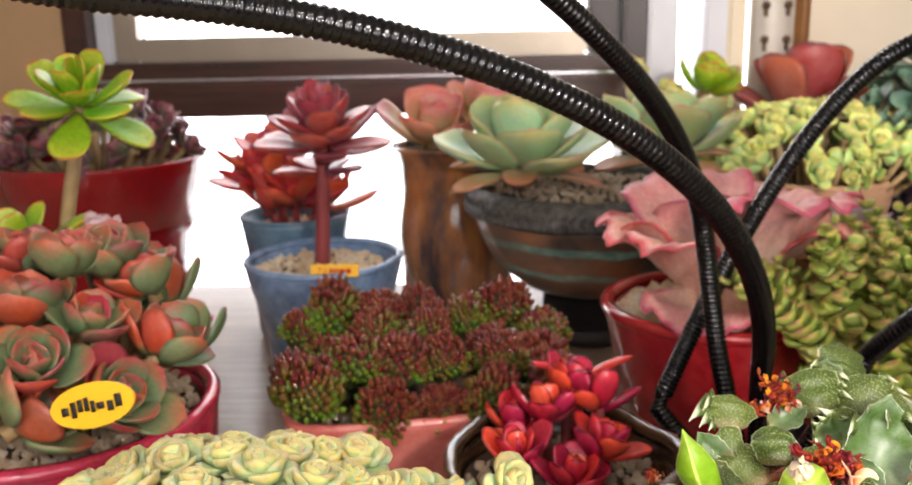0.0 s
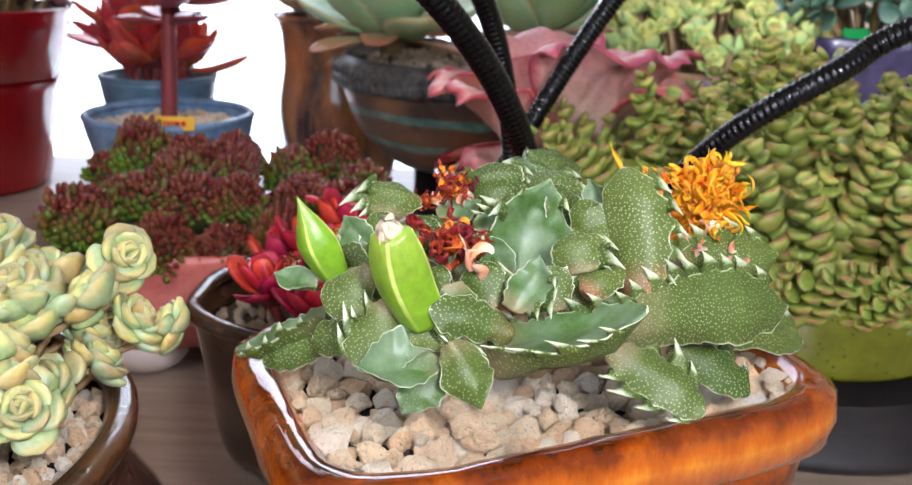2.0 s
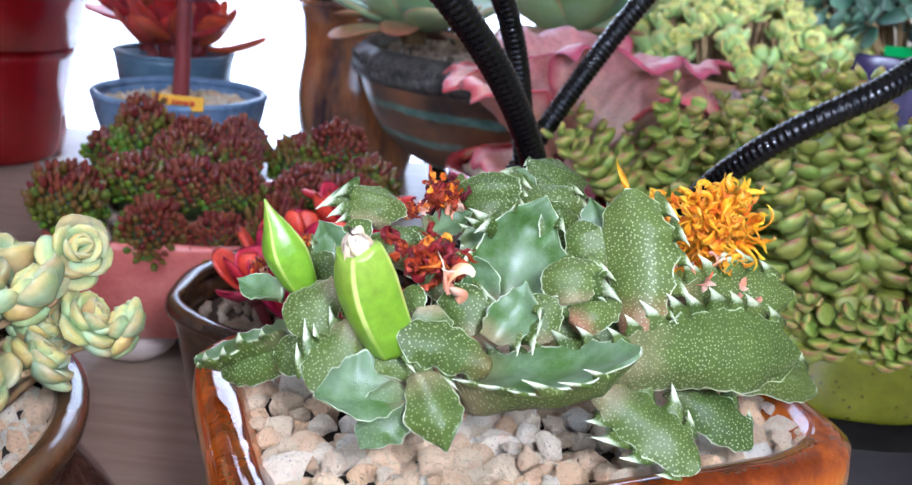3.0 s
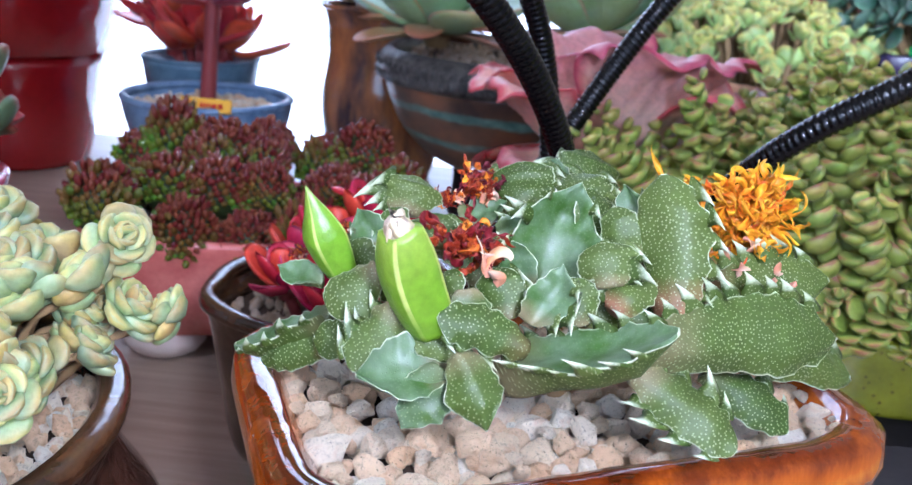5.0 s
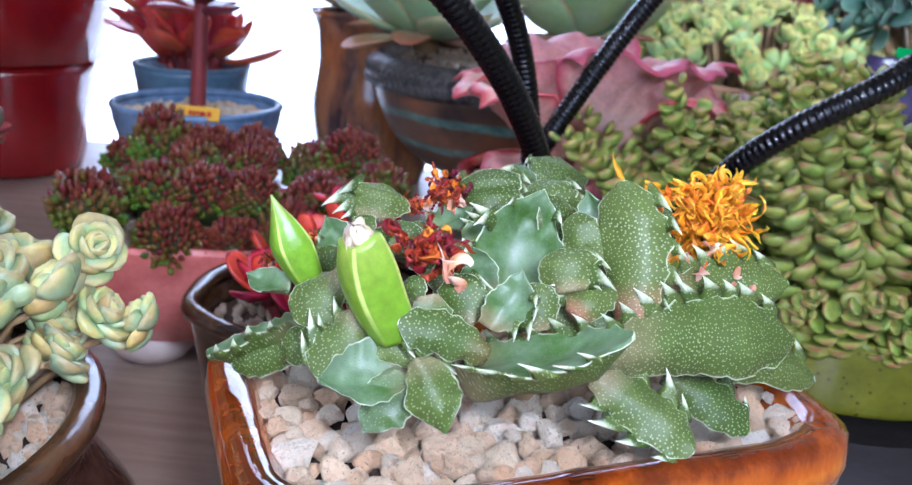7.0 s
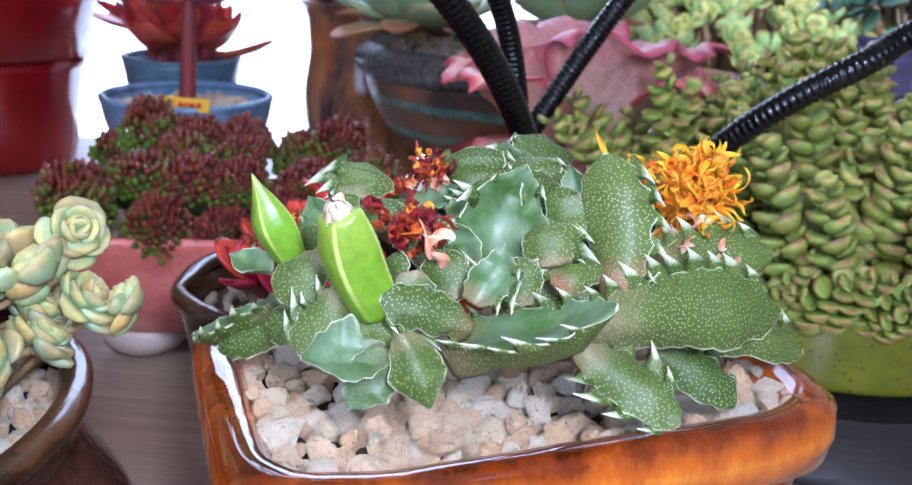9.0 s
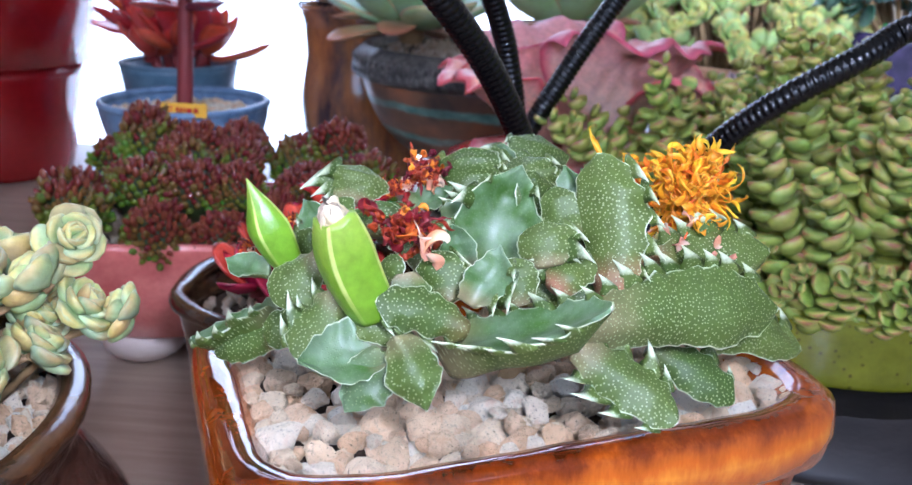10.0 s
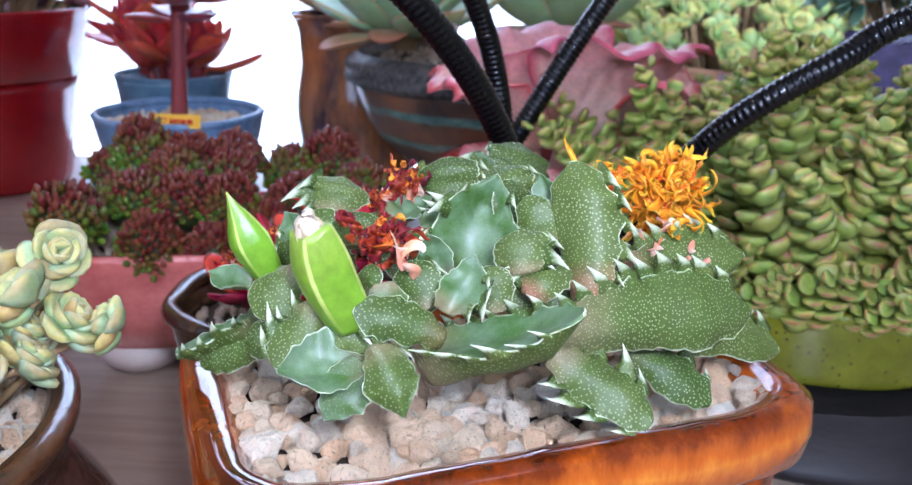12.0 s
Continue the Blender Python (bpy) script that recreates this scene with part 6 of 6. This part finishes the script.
# stems leaning out towards the lamp
for x, y, lean in ((-0.050, 0.0, -30), (-0.052, -0.02, -32), (-0.054, 0.014, -28), (-0.045, -0.03, -24)):
    part("chain_stem", columns[rng.randrange(2, 5)], None, chain, "", pose(x, y, 0.004, rng.uniform(-6, 12), lean, rng.uniform(-20, 20)))

# ---- mint rosettes in the tan pot ----
Np = (0.268, 0.715, TABLE)
pot("round_plant_pot", Np, [(0.04, 0.0), (0.046, 0.03), (0.056, 0.08), (0.06, 0.094)], M["tan"], "plain tan clay pot under the mint rosettes", 0.004, 0.012)
grit("gravel", (Np[0], Np[1], 0.064), 0.054, 0.054, 160, 0.003, M["stone2"], "gravel in the tan pot", 19)
mint = thing("mint_echeveria_clump", (Np[0], Np[1], 0.062), "mint green and yellow rosettes crowded on brown stems", "succulent")
mint_leaves = [leaf_mesh(M["mint"], L=0.014, W=0.0115, T=0.0034, a=0.8, b=0.40, curl=c, cup=0.12, nu=6, nv=8, point=0.6) for c in (0.5, 0.9)]
mint_data = [leaf_data(0.014, 0.0115, 0.0034, 0.8, 0.40, c, 0.12, 0.6, 6, 8) for c in (0.5, 0.9)]
rng = random.Random(41)
rest, single = [], 0
for i, (x, y, z, tx, ty) in enumerate(mound(96, 0.086, 0.064, 0.042, rng, -0.05)):
    k, z = rng.uniform(0.8, 1.3), z + 0.020
    tilt = (tx + 8, ty, rng.uniform(0, 360))
    if y < -0.014 and single < 16:
        single += 1
        rosette(mint, (x, y, z), tilt, mint_leaves, 18, 0.014 * k, 0, 82, 0.4, 200 + i)
    else:
        hm = pose(x, y, z, *tilt)
        rest += [(mint_data[n % 2], hm @ m, 0.0) for n, m in enumerate(rosette_frames(18, 0.014 * k, 0, 82, 0.12, 0.4, rng))]
    part("stem", tube([(x * 0.7, y * 0.7, 0), (x, y, z)], 0.0022, 6), M["stem"], mint)
tagged(part("far_leaves", joined("far_leaves", M["mint"], rest), None, mint, "mint and yellow leaves behind"), kind="stuff")

# smaller far rosettes by the window
far_pot = pot("round_plant_pot", (0.195, 0.88, TABLE), [(0.03, 0.0), (0.034, 0.05), (0.04, 0.115)], M["tan"], "tan clay pot near the window", 0.004, 0.012)
far_pot.matrix_basis = pose(0.195, 0.88, -0.03)
grit("gravel", (0.195, 0.88, 0.075), 0.036, 0.036, 60, 0.003, M["stone2"], "gravel in the far pot", 20)
far = thing("yellow_green_echeveria", (0.195, 0.88, 0.072), "yellow-green rosettes of a small echeveria", "succulent")
far_leaves = [leaf_mesh(M["mint"], L=0.024, W=0.019, T=0.005, a=0.8, b=0.38, curl=c, cup=0.12, nu=7, nv=8, point=0.5) for c in (0.6, 1.0)]
big_leaves = [leaf_mesh(M["limeros"], L=0.040, W=0.028, T=0.007, a=0.8, b=0.42, curl=c, cup=0.12, nu=7, nv=8, point=0.5) for c in (0.5, 0.8)]
for i, (kinds, x, y, z, k) in enumerate(((big_leaves, 0.021, -0.025, 0.056, 1.0), (far_leaves, -0.012, -0.01, 0.048, 1.1), (far_leaves, -0.042, 0.03, 0.068, 1.2), (far_leaves, 0.03, -0.01, 0.036, 0.9), (far_leaves, -0.03, 0.0, 0.04, 0.9))):
    rosette(far, (x, y, z), (24, 0, 40 * k), kinds, 17, (0.040 if i == 0 else 0.024) * k, 14, 80, 0.5, 260 + i)
    part("stem", tube([(x * 0.7, y * 0.7, 0), (x, y, z)], 0.004, 6), M["stem"], far)
shelf_top = slab("shelf", 0.13, 0.55, 0.775, 0.985, -0.05, -0.03, M["oak"], "varnished wood shelf under the far pots", "shelf", 0.002)
for sx in (0.15, 0.52):
    slab("shelf_leg", sx - 0.012, sx + 0.012, 0.85, 0.874, -0.75, -0.052, M["oak"], "varnished wooden shelf leg", "leg")

# brick red echeveria
Op = (0.325, 0.905, -0.03)
pot("round_plant_pot", Op, [(0.035, 0.0), (0.042, 0.05), (0.052, 0.115)], M["charcoal"], "dark clay pot behind the mint clump", 0.004, 0.012)
grit("gravel", (Op[0], Op[1], 0.075), 0.046, 0.046, 60, 0.003, M["stone2"], "gravel in the dark clay pot", 21)
brick_plant = thing("brick_red_echeveria", (Op[0], Op[1], 0.073), "brick red echeveria with broad upright leaves", "succulent")
brick_leaves = [leaf_mesh(M["brick"], L=0.086, W=0.064, T=0.007, a=0.9, b=0.4, curl=c, cup=0.16, point=0.4) for c in (0.4, 0.9)]
rosette(brick_plant, (0.0, 0.0, 0.022), (0, 0, 20), brick_leaves, 14, 0.086, 8, 66, 0.7, 131)
part("stem", tube([(0, 0, -0.006), (0, 0, 0.03)], 0.008, 8), M["stem"], brick_plant)

# dark jade-leaved plant in the navy pot
Pp = (0.372, 0.70, TABLE)
navy = thing("square_plant_pot", Pp, "dark purple-navy glazed square pot with basket relief", "plant pot", turn=-6)
part("body", box_pot([(0.8, 0.0), (0.86, 0.01), (0.95, 0.08), (0.99, 0.112), (1.0, 0.121), (0.985, 0.123), (0.94, 0.123), (0.92, 0.12), (0.9, 0.10)], 0.046, 0.042, 0.05, 64, 6.0), M["navy"], navy)
grit("gravel", (Pp[0], Pp[1], 0.094), 0.039, 0.036, 200, 0.003, M["stone2"], "tan gravel in the navy pot", 22, 0, -6, True)
jade = thing("jade_leaved_succulent", (Pp[0], Pp[1], 0.092), "dark green branching succulent with paired leaves", "succulent")
jade_leaves = [leaf_mesh(M["jade"], L=0.022, W=0.0165, T=0.004, a=0.75, b=0.42, curl=c, cup=0.1, nu=6, nv=8, point=0.4) for c in (0.0, 0.5)]
rng = random.Random(51)
for i, (x, y, z, tx, ty) in enumerate(mound(26, 0.062, 0.050, 0.056, rng, 0.0)):
    z += 0.018
    rosette(jade, (x - 0.004, y, z), (tx + 10, ty, rng.uniform(0, 360)), jade_leaves, 12, 0.022 * rng.uniform(0.85, 1.2), -25, 70, 0.6, 300 + i)
    part("stem", tube([(x * 0.35, y * 0.35, -0.004), (x * 0.8 - 0.004, y * 0.8, z * 0.55), (x - 0.004, y, z)], 0.0018, 6), M["stem"], jade)
tag("plant_label", (0.352, 0.668, 0.106), 0.020, 0.007, 8, -20, M["greentag"], "small green plant label")

# lilac-leaved plant between the pots
Rp = (0.232, 0.555, TABLE)
pot("round_plant_pot", Rp, [(0.03, 0.0), (0.036, 0.04), (0.042, 0.078)], M["tan"], "tan clay pot of the lilac plant", 0.004, 0.012)
grit("gravel", (Rp[0], Rp[1], 0.048), 0.037, 0.037, 80, 0.003, M["stone2"], "gravel in the tan pot of the lilac plant", 24)
lilac = thing("lilac_echeveria", (Rp[0], Rp[1], 0.046), "lilac-brown echeveria with sharp pointed leaves", "succulent")
lilac_leaves = [leaf_mesh(M["lilac"], L=0.034, W=0.018, T=0.005, a=0.7, b=0.7, curl=c, cup=0.16, point=0.5) for c in (0.2, 0.5)]
rosette(lilac, (0.0, -0.006, 0.014), (0, 0, 0), lilac_leaves, 14, 0.034, 15, 80, 0.7, 141)
pink_leaves = [leaf_mesh(M["frill"], L=0.020, W=0.018, T=0.004, a=0.8, b=0.36, curl=c, cup=0.14, nu=8, nv=8) for c in (0.5, 0.9)]
for i, (x, y, z) in enumerate(((-0.034, -0.034, 0.024), (-0.004, -0.042, 0.020), (0.03, -0.032, 0.024))):
    rosette(lilac, (x, y, z), (20, 0, x * 3000), pink_leaves, 11, 0.020, 10, 75, 0.6, 340 + i)
    part("stem", tube([(x * 0.7, y * 0.7, 0), (x, y, z)], 0.003, 6), M["stem"], lilac)

# labels behind the bean sedum
tag("plant_label", (0.046, 0.455, 0.030), 0.013, 0.014, 0, -15, M["greentag"], "small green plant label in the salmon pot")
